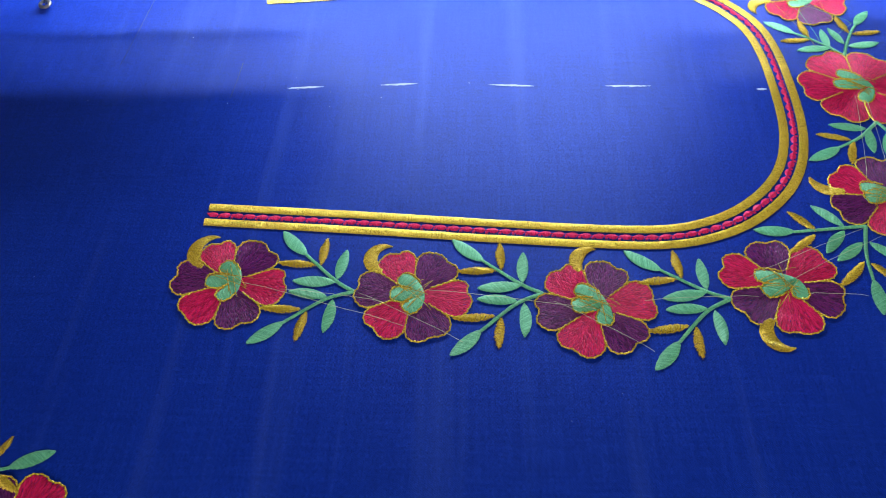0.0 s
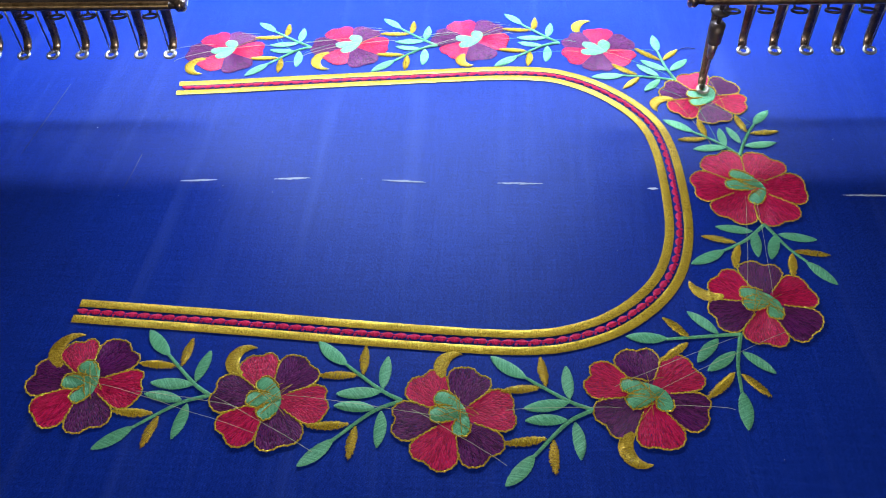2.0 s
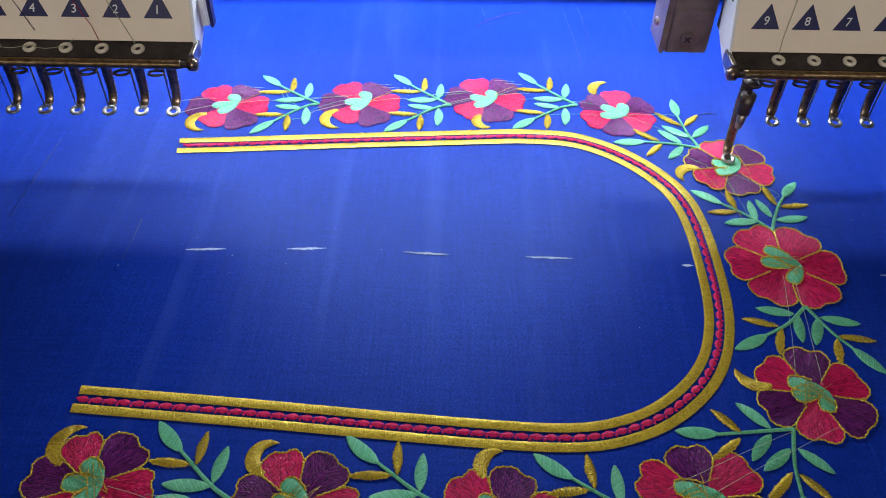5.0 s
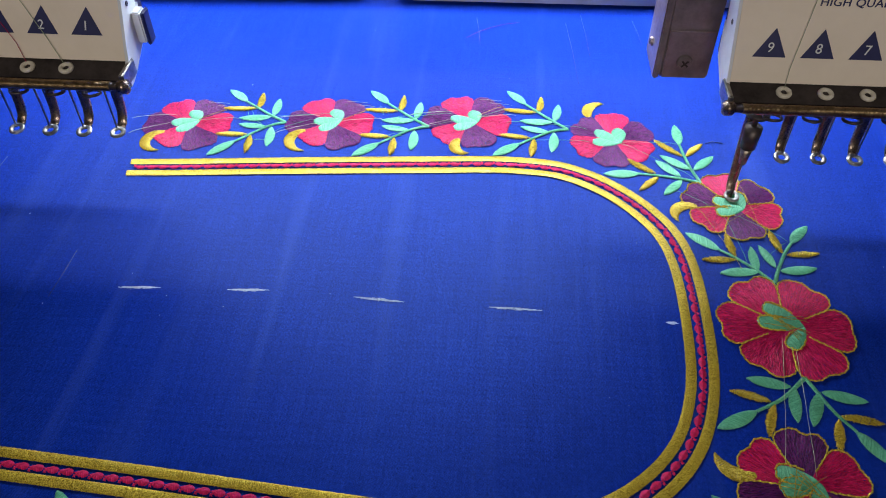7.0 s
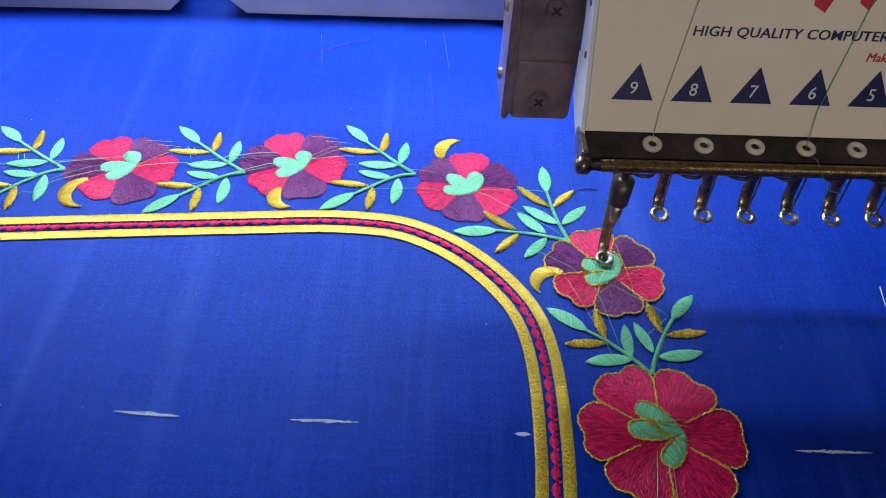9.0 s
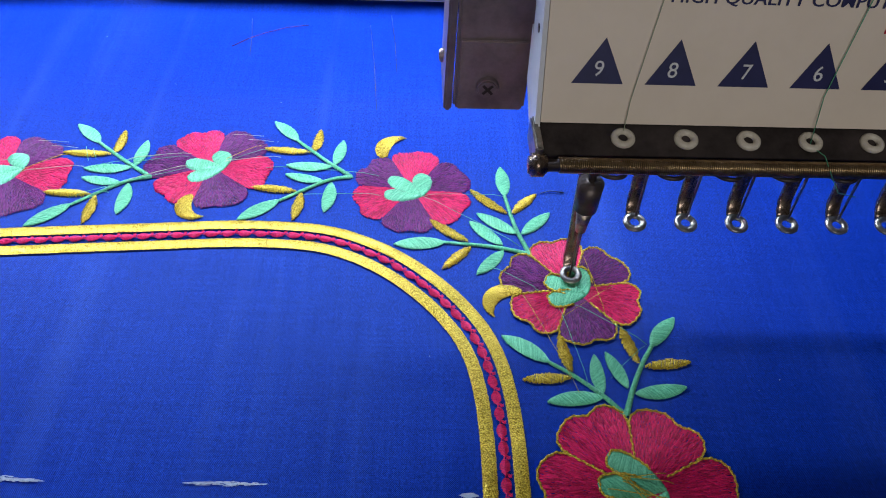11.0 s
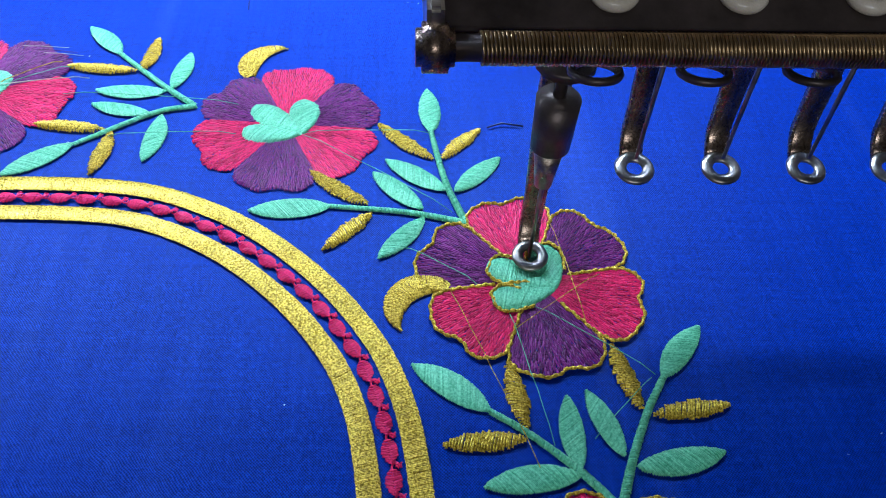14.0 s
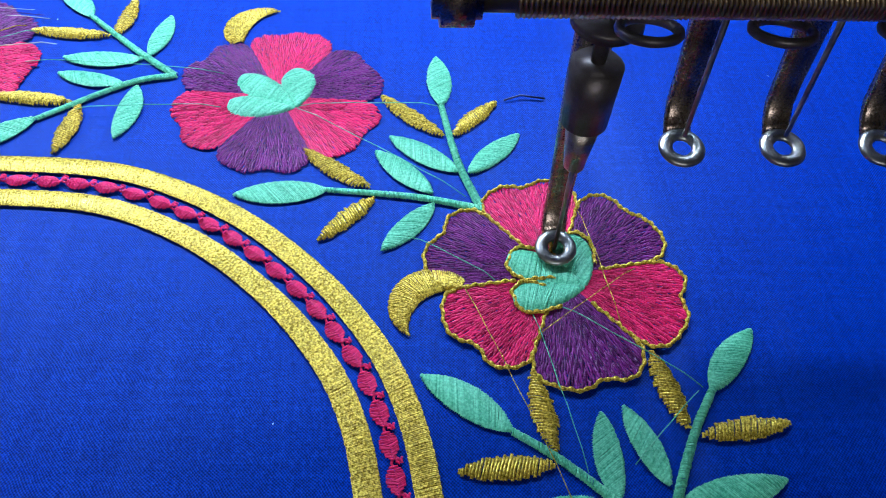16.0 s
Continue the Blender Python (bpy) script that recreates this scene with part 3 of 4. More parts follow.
flower((161.2, -124.8), (101, 41, -20, -82, -144, -200), (125, 63, 8, -51, -118, -175), (21.4, 20.8, 21.9, 21.1, 21.2, 21.6), 0.71, [(154.0, -115.7), (151.9, -124.6), (163.5, -133.4)], (165.7, -123.0), "rprprp", True, 22, EDGED)
flower((233.9, -113.6), (68, 7, -52, -112, -173, -229), (97, 34, -18, -89, -142, 159), (20.6, 22.5, 21.7, 21.5, 21.7, 22.6), 0.7, [(223.5, -109.1), (225.3, -117.9), (239.2, -120.6)], (239.9, -111.1), "prprpr", True, 12, EDGED)
flower((286.1, -67.5), (53, -7, -69, -129, -185, -247), (79, 23, -43, -100, -159, 137), (21.4, 21.6, 22.1, 20.6, 22.3, 21.4), 0.76, [(277.0, -61.7), (277.5, -69.1), (288.9, -76.0)], (291.2, -65.1), "prprpr", True, 13, EDGED)
flower((294.5, 3.0), (89, 28, -32, -91, -152, -211), (116, 55, -3, -65, -123, -176), (25.3, 24.4, 25.0, 25.1, 24.6, 24.8), 0.78, [(287.2, 13.4), (283.5, 4.6), (293.7, -8.5)], (301.6, 3.4), "rrrrrr", True, 14, "large all-crimson embroidered flower edged in beaded gold cord")
flower((285.1, 72.9), (71, 10, -49, -110, -171, -230), (102, 45, -13, -77, -135, 153), (20.7, 20.4, 21.0, 20.9, 20.3, 21.2), 0.79, [(276.9, 76.9), (287.6, 82.2), (277.0, 67.4)], (289.6, 70.5), "rprprp", True, 15, EDGED)
flower((233.7, 118.4), (57, -3, -65, -124, -185, -245), (94, 32, -32, -92, -155, 143), (20.6, 20.2, 20.2, 20.6, 20.1, 20.3), 0.81, [(225.6, 124.3), (237.4, 126.9), (223.8, 115.4)], (237.3, 114.9), "rprprp", False, 16, PLAIN)
flower((161.2, 128.1), (83, 22, -38, -99, -157, -217), (106, 52, -11, -76, -132, 165), (20.3, 21.3, 20.9, 21.1, 20.5, 21.6), 0.8, [(152.2, 129.8), (163.5, 136.3), (154.5, 120.6)], (166.2, 126.9), "rprprp", False, 17, PLAIN)
west = flower((91.3, 121.2), (92, 31, -29, -89, -149, -209), (117, 62, 1, -62, -128, 174), (20.7, 20.1, 20.9, 21.5, 19.1, 21.8), 0.8, [(82.4, 121.4), (91.2, 131.5), (86.6, 114.4)], (96.6, 123.3), "rprprp", False, 19, PLAIN)
copy_thing(west, pose(0.0191, 0.1150, 0, 0, 0, 3))
flower((-34.8, -217.2), (96, 36, -24, -84, -144, 156), (66, 6, -54, -114, -174, 126), (21.0, 21.0, 21.0, 21.0, 21.0, 21.0), 0.72, [(-43.8, -213.2), (-33.8, -207.2), (-40.8, -224.2)], (-29.8, -217.2), "prprpr", True, 18, EDGED, "second motif")

# ---- crescents ----
for n, pts in enumerate([
    ((5.4, -106.8), (0.2, -98.7), (9.3, -91.4)), ((78.1, -108.6), (73.0, -101.4), (81.3, -95.8)), ((156.5, -107.6), (155.7, -100.6), (163.3, -96.6)),
    ((226.4, -130.0), (224.0, -139.1), (232.1, -142.1)), ((270.3, -63.8), (262.1, -63.1), (257.8, -56.0)), ((268.8, 70.9), (259.9, 69.4), (259.7, 60.9)),
    ((223.3, 135.9), (223.3, 144.0), (231.0, 147.9)), ((157.8, 112.3), (155.8, 105.8), (163.1, 102.1)), ((79.6, 113.5), (73.9, 102.4), (81.7, 97.8)), ((8.9, 106.9), (2.5, 96.2), (10.3, 92.8)),
]):
    crescent(pts, 30 + n)

# ---- leaf sprays ----
low = spray("embroidered_leaf_spray", (67.8, -118.5), [[(67.8, -118.5), (59.7, -112.9), (46.8, -100.4)], [(67.8, -118.5), (56.8, -122.4), (42.1, -133.2)]], [
    ("end", 46.8, -100.4, 35.4, -87.9), ("leaf", 60.6, -112.6, 63.2, -97.6), ("gold", 53.3, -105.6, 54.4, -91.4), ("gold", 51.3, -105.7, 35.2, -104.5), ("leaf", 60.0, -113.9, 42.8, -113.4),
    ("end", 42.3, -132.9, 29.5, -142.8), ("leaf", 57.5, -121.1, 42.0, -118.5), ("gold", 48.3, -127.1, 31.7, -126.4), ("gold", 50.7, -128.0, 47.8, -142.1), ("leaf", 60.0, -122.4, 58.0, -137.6)], 51)
copy_thing(low, pose(0.1414, -0.1186, 0, 0, 0, 6.5))
copy_thing(low, pose(0.2126, -0.1204, 0, 0, 0, 12))
spray("embroidered_leaf_spray", (273.5, -83.6), [[(273.5, -83.6), (260.9, -85.0), (244.0, -86.9)], [(273.5, -83.6), (269.7, -98.4), (268.7, -110.8)]], [
    ("end", 244.5, -86.6, 228.2, -85.9), ("gold", 253.3, -86.6, 243.8, -75.7), ("gold", 252.4, -88.3, 240.1, -98.2), ("leaf", 264.8, -83.8, 254.2, -72.5), ("leaf", 264.4, -86.3, 254.4, -97.8),
    ("end", 269.0, -110.8, 267.9, -127.2), ("leaf", 269.9, -92.3, 257.6, -101.7), ("leaf", 272.7, -92.2, 283.3, -102.2), ("gold", 268.0, -101.9, 255.2, -114.4), ("gold", 270.2, -102.6, 279.4, -113.0)], 52)
spray("embroidered_leaf_spray", (296.3, -21.5), [[(296.3, -21.5), (286.1, -31.5), (275.6, -37.9)], [(296.3, -21.5), (303.0, -35.3), (309.2, -43.8)]], [
    ("end", 275.6, -37.9, 260.1, -46.2), ("leaf", 290.1, -26.2, 274.3, -23.3), ("gold", 281.6, -33.3, 266.8, -29.4), ("gold", 282.6, -34.3, 278.1, -48.7), ("leaf", 291.3, -26.2, 289.3, -41.6),
    ("end", 309.2, -43.8, 318.7, -56.7), ("leaf", 300.3, -27.7, 294.5, -42.8), ("leaf", 300.8, -27.7, 316.9, -30.8), ("gold", 305.2, -37.9, 320.4, -40.0), ("gold", 304.2, -38.9, 301.2, -53.3)], 53)
spray("embroidered_leaf_spray", (294.7, 26.0), [[(294.7, 26.0), (289.3, 32.4), (281.4, 39.5), (275.0, 43.9)], [(294.7, 26.0), (298.0, 34.5), (302.5, 43.9), (306.8, 50.9)]], [
    ("end", 275.0, 43.9, 261.5, 53.6), ("gold", 280.9, 40.2, 278.8, 54.3), ("gold", 281.0, 38.7, 266.3, 37.7), ("leaf", 289.2, 32.0, 272.9, 30.2), ("leaf", 289.0, 32.8, 288.7, 47.1),
    ("end", 306.4, 50.5, 316.0, 61.9), ("gold", 301.5, 43.9, 298.3, 58.1), ("gold", 303.0, 43.1, 317.7, 45.0), ("leaf", 296.8, 35.2, 292.2, 48.2), ("leaf", 298.5, 33.3, 314.3, 36.0)], 54)
spray("embroidered_leaf_spray", (273.0, 88.2), [[(273.0, 88.2), (261.0, 91.0), (245.0, 92.6)], [(273.0, 88.2), (269.2, 100.4), (266.5, 116.4)]], [
    ("end", 245.0, 92.6, 227.9, 91.2), ("gold", 253.0, 93.1, 239.4, 103.6), ("gold", 253.8, 91.0, 243.8, 80.1), ("leaf", 264.2, 91.9, 253.4, 103.2), ("leaf", 264.5, 89.4, 255.0, 78.3),
    ("end", 266.5, 116.4, 265.9, 132.3), ("gold", 267.0, 107.4, 254.1, 119.4), ("gold", 268.6, 107.4, 278.1, 118.1), ("leaf", 269.3, 97.5, 256.1, 107.2), ("leaf", 271.1, 97.2, 281.8, 108.2)], 55)
high = spray("embroidered_leaf_spray", (211.8, 124.7), [[(211.8, 124.7), (203.1, 132.2), (190.5, 144.4)], [(211.8, 124.7), (202.9, 121.9), (187.6, 110.9)]], [
    ("end", 190.5, 144.4, 180.5, 155.7), ("gold", 197.0, 137.6, 198.6, 151.7), ("gold", 195.9, 137.8, 178.5, 139.3), ("leaf", 205.3, 131.0, 207.7, 145.3), ("leaf", 204.2, 129.9, 187.7, 130.1),
    ("end", 187.6, 111.2, 174.8, 100.8), ("leaf", 201.8, 121.9, 188.0, 125.1), ("gold", 193.4, 115.9, 176.6, 117.5), ("gold", 194.9, 115.5, 193.3, 101.0), ("leaf", 204.9, 121.3, 203.5, 105.6)], 56)
copy_thing(high, pose(0.1413, 0.1216, 0, 0, 0, 4))
copy_thing(high, pose(0.0682, 0.1196, 0, 0, 0, 8.5))
spray("embroidered_leaf_spray", (-55.6, -198.2), [[(-55.6, -198.2), (-49.0, -195.0), (-42.2, -193.2)]], [
    ("end", -42.7, -193.2, -28.0, -187.0), ("gold", -48.9, -190.3, -44.9, -181.4), ("gold", -47.8, -195.6, -35.5, -202.0)], 57)


# ---- jump threads, chalk, lint ----
def jump_thread(x0, y0, x1, y1, mat, seed, z=1.3, r=0.085):
    rng = np.random.RandomState(seed)
    a, b = np.array([x0, y0]) * MM, np.array([x1, y1]) * MM
    n = np.array([-(b - a)[1], (b - a)[0]])
    pts = [(*(a + (b - a) * s + n * 0.004 * math.sin(math.pi * s) * rng.uniform(-1, 1)), (z if 0.02 < s < 0.98 else 0.5) * MM + 0.25 * MM * math.sin(math.pi * s)) for s in np.linspace(0, 1, 9)]
    ob = part("jump_thread", tube(pts, r * MM, 6), mat, smooth=True)
    return tagged(ob, "fine loose jump thread lying across the embroidery", "thread", "jump threads")


for n, q in enumerate([(24.1, -114.9, 88.0, -134.3), (38.8, -117.8, 79.4, -123.4), (69.7, -119.2, 111.0, -141.4), (97.3, -117.7, 165.5, -126.7), (145.4, -122.4, 181.0, -144.5), (180.1, -121.8, 223.4, -119.4), (241.5, -118.0, 264.7, -118.8)]):
    jump_thread(*q, PALE, 70 + n)
for n, q in enumerate([(221.6, -110.1, 273.3, -84.7), (237.9, -111.2, 291.9, -82.0), (291.5, -3.4, 281.2, -58.8), (295.8, -3.3, 290.7, -62.9), (290.4, 88.2, 294.3, 62.8), (279.4, 59.5, 298.7, 74.3), (269.2, 69.8, 282.4, 33.3)]):
    jump_thread(*q, GOLD if n > 3 else PALE, 80 + n)
for n, q in enumerate([(260.0, 81.0, 274.3, 71.7), (284.4, 66.5, 305.2, 51.0), (280.0, 64.8, 285.3, 37.2), (292.3, 38.4, 304.4, 50.4), (132.0, 127.4, 152.7, 132.8), (180.8, 128.1, 221.7, 125.2), (166.6, 129.9, 180.4, 138.4), (193.8, 113.2, 222.5, 114.7)]):
    jump_thread(*q, MINT, 90 + n)
for n, q in enumerate([(237.3, 115.1, 266.1, 115.9), (237.6, 114.7, 270.3, 90.9), (46.5, 119.7, 97.2, 128.5), (64.6, 111.5, 82.7, 122.4), (116.6, 109.2, 158.1, 127.8), (119.0, 125.0, 149.5, 134.5)]):
    jump_thread(*q, MINT, 100 + n)


for n, (cx, cy) in enumerate([(18.4, -114.1), (91.3, -119.3), (161.7, -123.6), (233.9, -113.9), (285.4, -67.5), (294.6, 2.5)]):
    rng = np.random.RandomState(200 + n)
    for k in range(7):
        a0, r0, r1 = rng.uniform(0, 6.28), rng.uniform(6, 11), rng.uniform(5, 10)
        a1 = a0 + rng.uniform(1.9, 3.6)
        jump_thread(cx + r0 * math.cos(a0), cy + r0 * math.sin(a0), cx + r1 * math.cos(a1), cy + r1 * math.sin(a1), GOLD, 210 + 7 * n + k, 1.25, 0.13)


# the same run of threads repeats from flower to flower along the upper row
for n, (cx, cy) in enumerate([(19.1, 115.0), (92.5, 120.2), (160.9, 128.5)]):
    for k, (x0, y0, x1, y1) in enumerate([(3.2, 1.3, 24.6, 5.6), (4.2, 2.1, 16.7, 11.9), (-30.1, 1.6, -7.8, 6.0), (-27.8, -10.6, -7.4, -0.7)]):
        jump_thread(cx + x0, cy + y0, cx + x1, cy + y1, GOLD if k == 1 else PALE, 300 + 9 * n + k, 1.2, 0.11)
    for k, (x0, y0, x1, y1) in enumerate([(-46.2, 8.4, -43.3, 0.6), (-43.4, 7.4, -41.0, 2.0), (-38.5, -1.4, -33.7, -6.1), (-36.7, -16.5, -31.6, -16.1)]):
        if n:
            jump_thread(cx + x0, cy + y0, cx + x1, cy + y1, MINT, 340 + 9 * n + k, 0.7, 0.12)


for n, (cx, cy) in enumerate([(19.1, 115.0), (91.3, 121.2), (161.2, 128.1)]):
    for k, (x0, y0, x1, y1) in enumerate([(5.2, 18.6, 16.4, 18.1), (7.5, 17.4, 19.0, 16.2), (11.0, 15.9, 20.6, 15.0)]):
        jump_thread(cx + x0, cy + y0, cx + x1, cy + y1, PURPLE if k == 1 else PALE, 420 + 5 * n + k, 0.35, 0.07)


def chalk(x0, y0, x1, y1, seed):
    """A broken, powdery chalk stroke of many flat flecks."""
    rng = np.random.RandomState(seed)
    v, f = [], []
    for i in range(240):
        s = rng.beta(1.3, 1.3)
        x, y = x0 + (x1 - x0) * s, y0 + (y1 - y0) * s + rng.normal(0, 0.27) * (0.15 + math.sin(math.pi * s))
        lx, ly = rng.uniform(0.3, 1.2), rng.uniform(0.03, 0.09)
        b = len(v)
        v += [((x - lx) * MM, (y - ly) * MM, 0.00004), ((x + lx) * MM, (y - ly) * MM, 0.00004), ((x + lx * 0.7) * MM, (y + ly) * MM, 0.00009), ((x - lx * 0.7) * MM, (y + ly) * MM, 0.00009)]
        f.append((b, b + 1, b + 2, b + 3))
    ob = link_mesh("chalk_mark", v, f, CHALK, None, False)
    tagged(ob, "short powdery white chalk dash on blue silk", "chalk mark", "chalk dashes along the fold")


for n, q in enumerate([(23.0, 3.0, 40.3, 4.2), (69.4, 5.2, 85.5, 6.3), (121.5, 5.3, 142.1, 4.1), (177.2, 4.1, 197.6, 4.0), (335.8, -1.4, 359.5, -1.4), (248.1, 1.6, 251.5, 1.4)]):
    chalk(*q, 120 + n)
def lint():
    rng = np.random.RandomState(3)
    v, f = [], []
    for i in range(55):
        x, y, a, ln = rng.uniform(-0.1, 0.42), rng.uniform(-0.2, 0.24), rng.uniform(0, 3.14), rng.uniform(0.15, 0.45) * MM
        dx, dy = ln * math.cos(a), ln * math.sin(a)
        wx, wy = -0.09 * MM * math.sin(a), 0.09 * MM * math.cos(a)
        b = len(v)
        v += [(x - dx, y - dy, 0.0001), (x + wx, y + wy, 0.0003), (x + dx, y + dy, 0.0001), (x - wx, y - wy, 0.0001)]
        f.append((b, b + 1, b + 2, b + 3))
    ob = link_mesh("lint", v, f, CHALK, None, False)
    tagged(ob, "tiny pale lint specks scattered over the blue silk", "lint", "", "stuff")


lint()
ob = part("loose_thread", tube([(0.1557, 0.2068, 0.0008), (0.1619, 0.2127, 0.0012), (0.1685, 0.2181, 0.001), (0.1770, 0.2227, 0.0012), (0.1863, 0.2261, 0.0008)], 0.16 * MM, 6), PURPLE, smooth=True)
tagged(ob, "dark loose thread end lying on the blue silk", "thread")
ob = part("thread_and_crease_shade", tube([(0.2795, 0.1183, 0.0003), (0.2830, 0.1196, 0.0006), (0.2880, 0.1190, 0.0003)], 0.2 * MM, 6), NAVY, smooth=True)
tagged(ob, "dark pulled thread flaw in the blue silk", "thread")
# shade of narrow creases, drawn as navy tubes half sunk in the cloth
for x0, y0, x1, y1 in [(-61.8, 82.5, -65.3, 22.0), (-2.6, 23.1, -4.0, -4.0), (160.5, 231.5, 163.9, 201.1), (213.5, 229.5, 219.0, 165.6), (222.7, 238.6, 226.3, 192.0), (253.0, 234.8, 256.5, 207.2)]:
    mid = ((x0 + x1) / 2 + 0.4, (y0 + y1) / 2)
    ob = part("thread_and_crease_shade", tube([(x0 * MM, y0 * MM, -0.0002), (mid[0] * MM, mid[1] * MM, 0.00002), (x1 * MM, y1 * MM, -0.0002)], 0.13 * MM, 6), NAVY, smooth=True)
    tagged(ob, "thin dark line standing in for the shade of a crease in the blue silk", "thread", "pulled threads in the silk")
ob = part("loose_thread", tube([(0.3884, 0.0693, 0.0006), (0.3870, 0.0620, 0.0011), (0.3866, 0.0550, 0.0008), (0.3882, 0.0543, 0.0006)], 0.22 * MM, 6), PALE, smooth=True)
tagged(ob, "pale loose thread end lying on the blue silk", "thread")

# ---- the machine: beam, covers, heads ----
TURN = 0.94
AXIS = Matrix.Rotation(radians(TURN), 4, "Z")


def beam():
    ob = thing("machine_beam", Matrix.Translation((0.16, 0.2, 0)) @ AXIS, "grey enamelled beam that carries the embroidery heads", "machine")
    part("beam_box", box(-1.0, 1.0, -0.12, 0.25, 0.2145, 0.36, 0.004), GREY, ob)
    part("led_housing", box(-0.30, 0.24, 0.048, 0.088, 0.2126, 0.2143, 0.0005), WHITE, ob, "white strip of the work light")
    for x in (-0.96, 0.92):
        part("column", box(x, x + 0.05, 0.05, 0.18, -0.003, 0.2145, 0.004), GREY, ob)


def cover(x0, x1, y, turn):
    ob = thing("bed_cover", Matrix.Translation(((x0 + x1) / 2, y, 0)) @ pose(0, 0, 0, 0, 0, turn), "pale grey enamelled cover box standing on the blue cloth", "machine cover", "bed covers")
    w = (x1 - x0) / 2
    cut = [(-w, 0.0110), (-w + 0.0105, 0.0015), (w - 0.0105, 0.0015), (w, 0.0110), (w, 0.055), (-w, 0.055)]
    part("cover_shell", slab(cut, 0.12, Matrix(((1, 0, 0, 0), (0, 0, -1, 0), (0, 1, 0, 0), (0, 0, 0, 1)))), GREY, ob)


beam()
cover(-0.34, 0.0914, 0.2370, 2.5)
cover(0.1099, 0.42, 0.2500, 1.5)

PITCH, FACE_Y, FACE_Z, SLOPE = 0.01565, -0.0158, 0.0741, 0.40
TILT = math.degrees(math.atan(SLOPE))


def on_face(x, up, lift=0.0004):
    """A matrix on the sloping front plate: x along the head, up the slope from the lower edge."""
    return Matrix.Translation((x, FACE_Y, FACE_Z)) @ pose(0, 0, 0, 90 - TILT, 0, 0) @ Matrix.Translation((0, up, lift))


def screw(centre, axis, r, parent):
    c, a = Vector(centre), Vector(axis).normalized()
    s = part("screw", rod(c, c + a * r * 0.55, r, r * 0.85, 20, None, r * 0.12), BROWN, parent, "cross-head screw")
    side = a.orthogonal().normalized()
    for q in (side, a.cross(side)):
        bm = bmesh.new()
        bmesh.ops.create_cube(bm, size=1.0)
        up = a.cross(q)
        m = Matrix((q, up, a)).transposed().to_4x4()
        bmesh.ops.transform(bm, matrix=Matrix.Translation(c + a * (r * 0.55 + 0.00005)) @ m @ Matrix.Diagonal((r * 1.1, r * 0.22, 0.0003, 1)), verts=bm.verts)
        part("screw_slot", bm, DARK, s)


def presser_foot(parent, x, drop, top):
    """A flat polished arm that ends in a ring; the needle goes through the ring."""
    z = 0.026 - drop
    bm = bmesh.new()
    sections = [(0.0030, z - 0.0005, 0.0021, 0.0006, 0.0), (0.0052, z + 0.0008, 0.0021, 0.0008, 0.0003), (0.0070, z + 0.0030, 0.0021, 0.0009, 0.0006), (0.0078, z + 0.0075, 0.0021, 0.0010, 0.0009), (0.0082, z + 0.016, 0.0024, 0.0011, 0.0010), (0.0084, z + 0.028, 0.0028, 0.0012, 0.0010), (0.0085, top, 0.0030, 0.0012, 0.0010)]
    rings = []
    for y, zz, hw, th, dx in sections:
        hw *= 0.98
        rings.append([bm.verts.new((x + dx + sx * hw, y + sy * th, zz)) for sx, sy in ((-1, -0.6), (-0.8, -1), (0.8, -1), (1, -0.6), (1, 0.6), (0.8, 1), (-0.8, 1), (-1, 0.6))])
    for r0, r1 in zip(rings, rings[1:]):
        for j in range(8):
            bm.faces.new((r0[j], r0[(j + 1) % 8], r1[(j + 1) % 8], r1[j]))
    bm.faces.new(rings[0][::-1])
    bm.faces.new(rings[-1])
    foot = part("presser_foot", bm, ARM, parent, "browned steel presser foot with a bright ring end", True)
    part("foot_ring", torus((x, 0, z), (0, -0.16, 1), 0.0025, 0.00110, 30, 10, None, 0.55), CHROME, foot, "polished ring", True)
    n0 = z + 0.004 if drop == 0 else z + 0.001
    needle = part("needle", rod((x, 0.0006, n0 - 0.002), (x, 0.0008, n0 + 0.027), 0.00035, 0.00055, 10), CHROME, parent, "steel needle", True)
    part("needle_shank", rod((x, 0.0008, n0 + 0.027), (x, 0.0008, top), 0.0011, None, 12), DARK, needle, "", True)
    return foot


def thread_loop(parent, x):
    """The oval wire guide that hangs under the front rail."""
    pts = [(x + 0.0012 + 0.0034 * math.cos(a), -0.0112 + 0.0034 * math.sin(a), 0.0550 - 0.0008 * math.sin(a)) for a in np.linspace(0, 2 * math.pi, 25)]
    guide = part("wire_guide", tube(pts, 0.00065, 8), DARK, parent, "dark wire thread guide", True)
    part("guide_stem", tube([(x, -0.0079, 0.0542), (x, -0.0020, 0.0600), (x, 0.0034, 0.0700)], 0.00065, 8), DARK, guide, "", True)


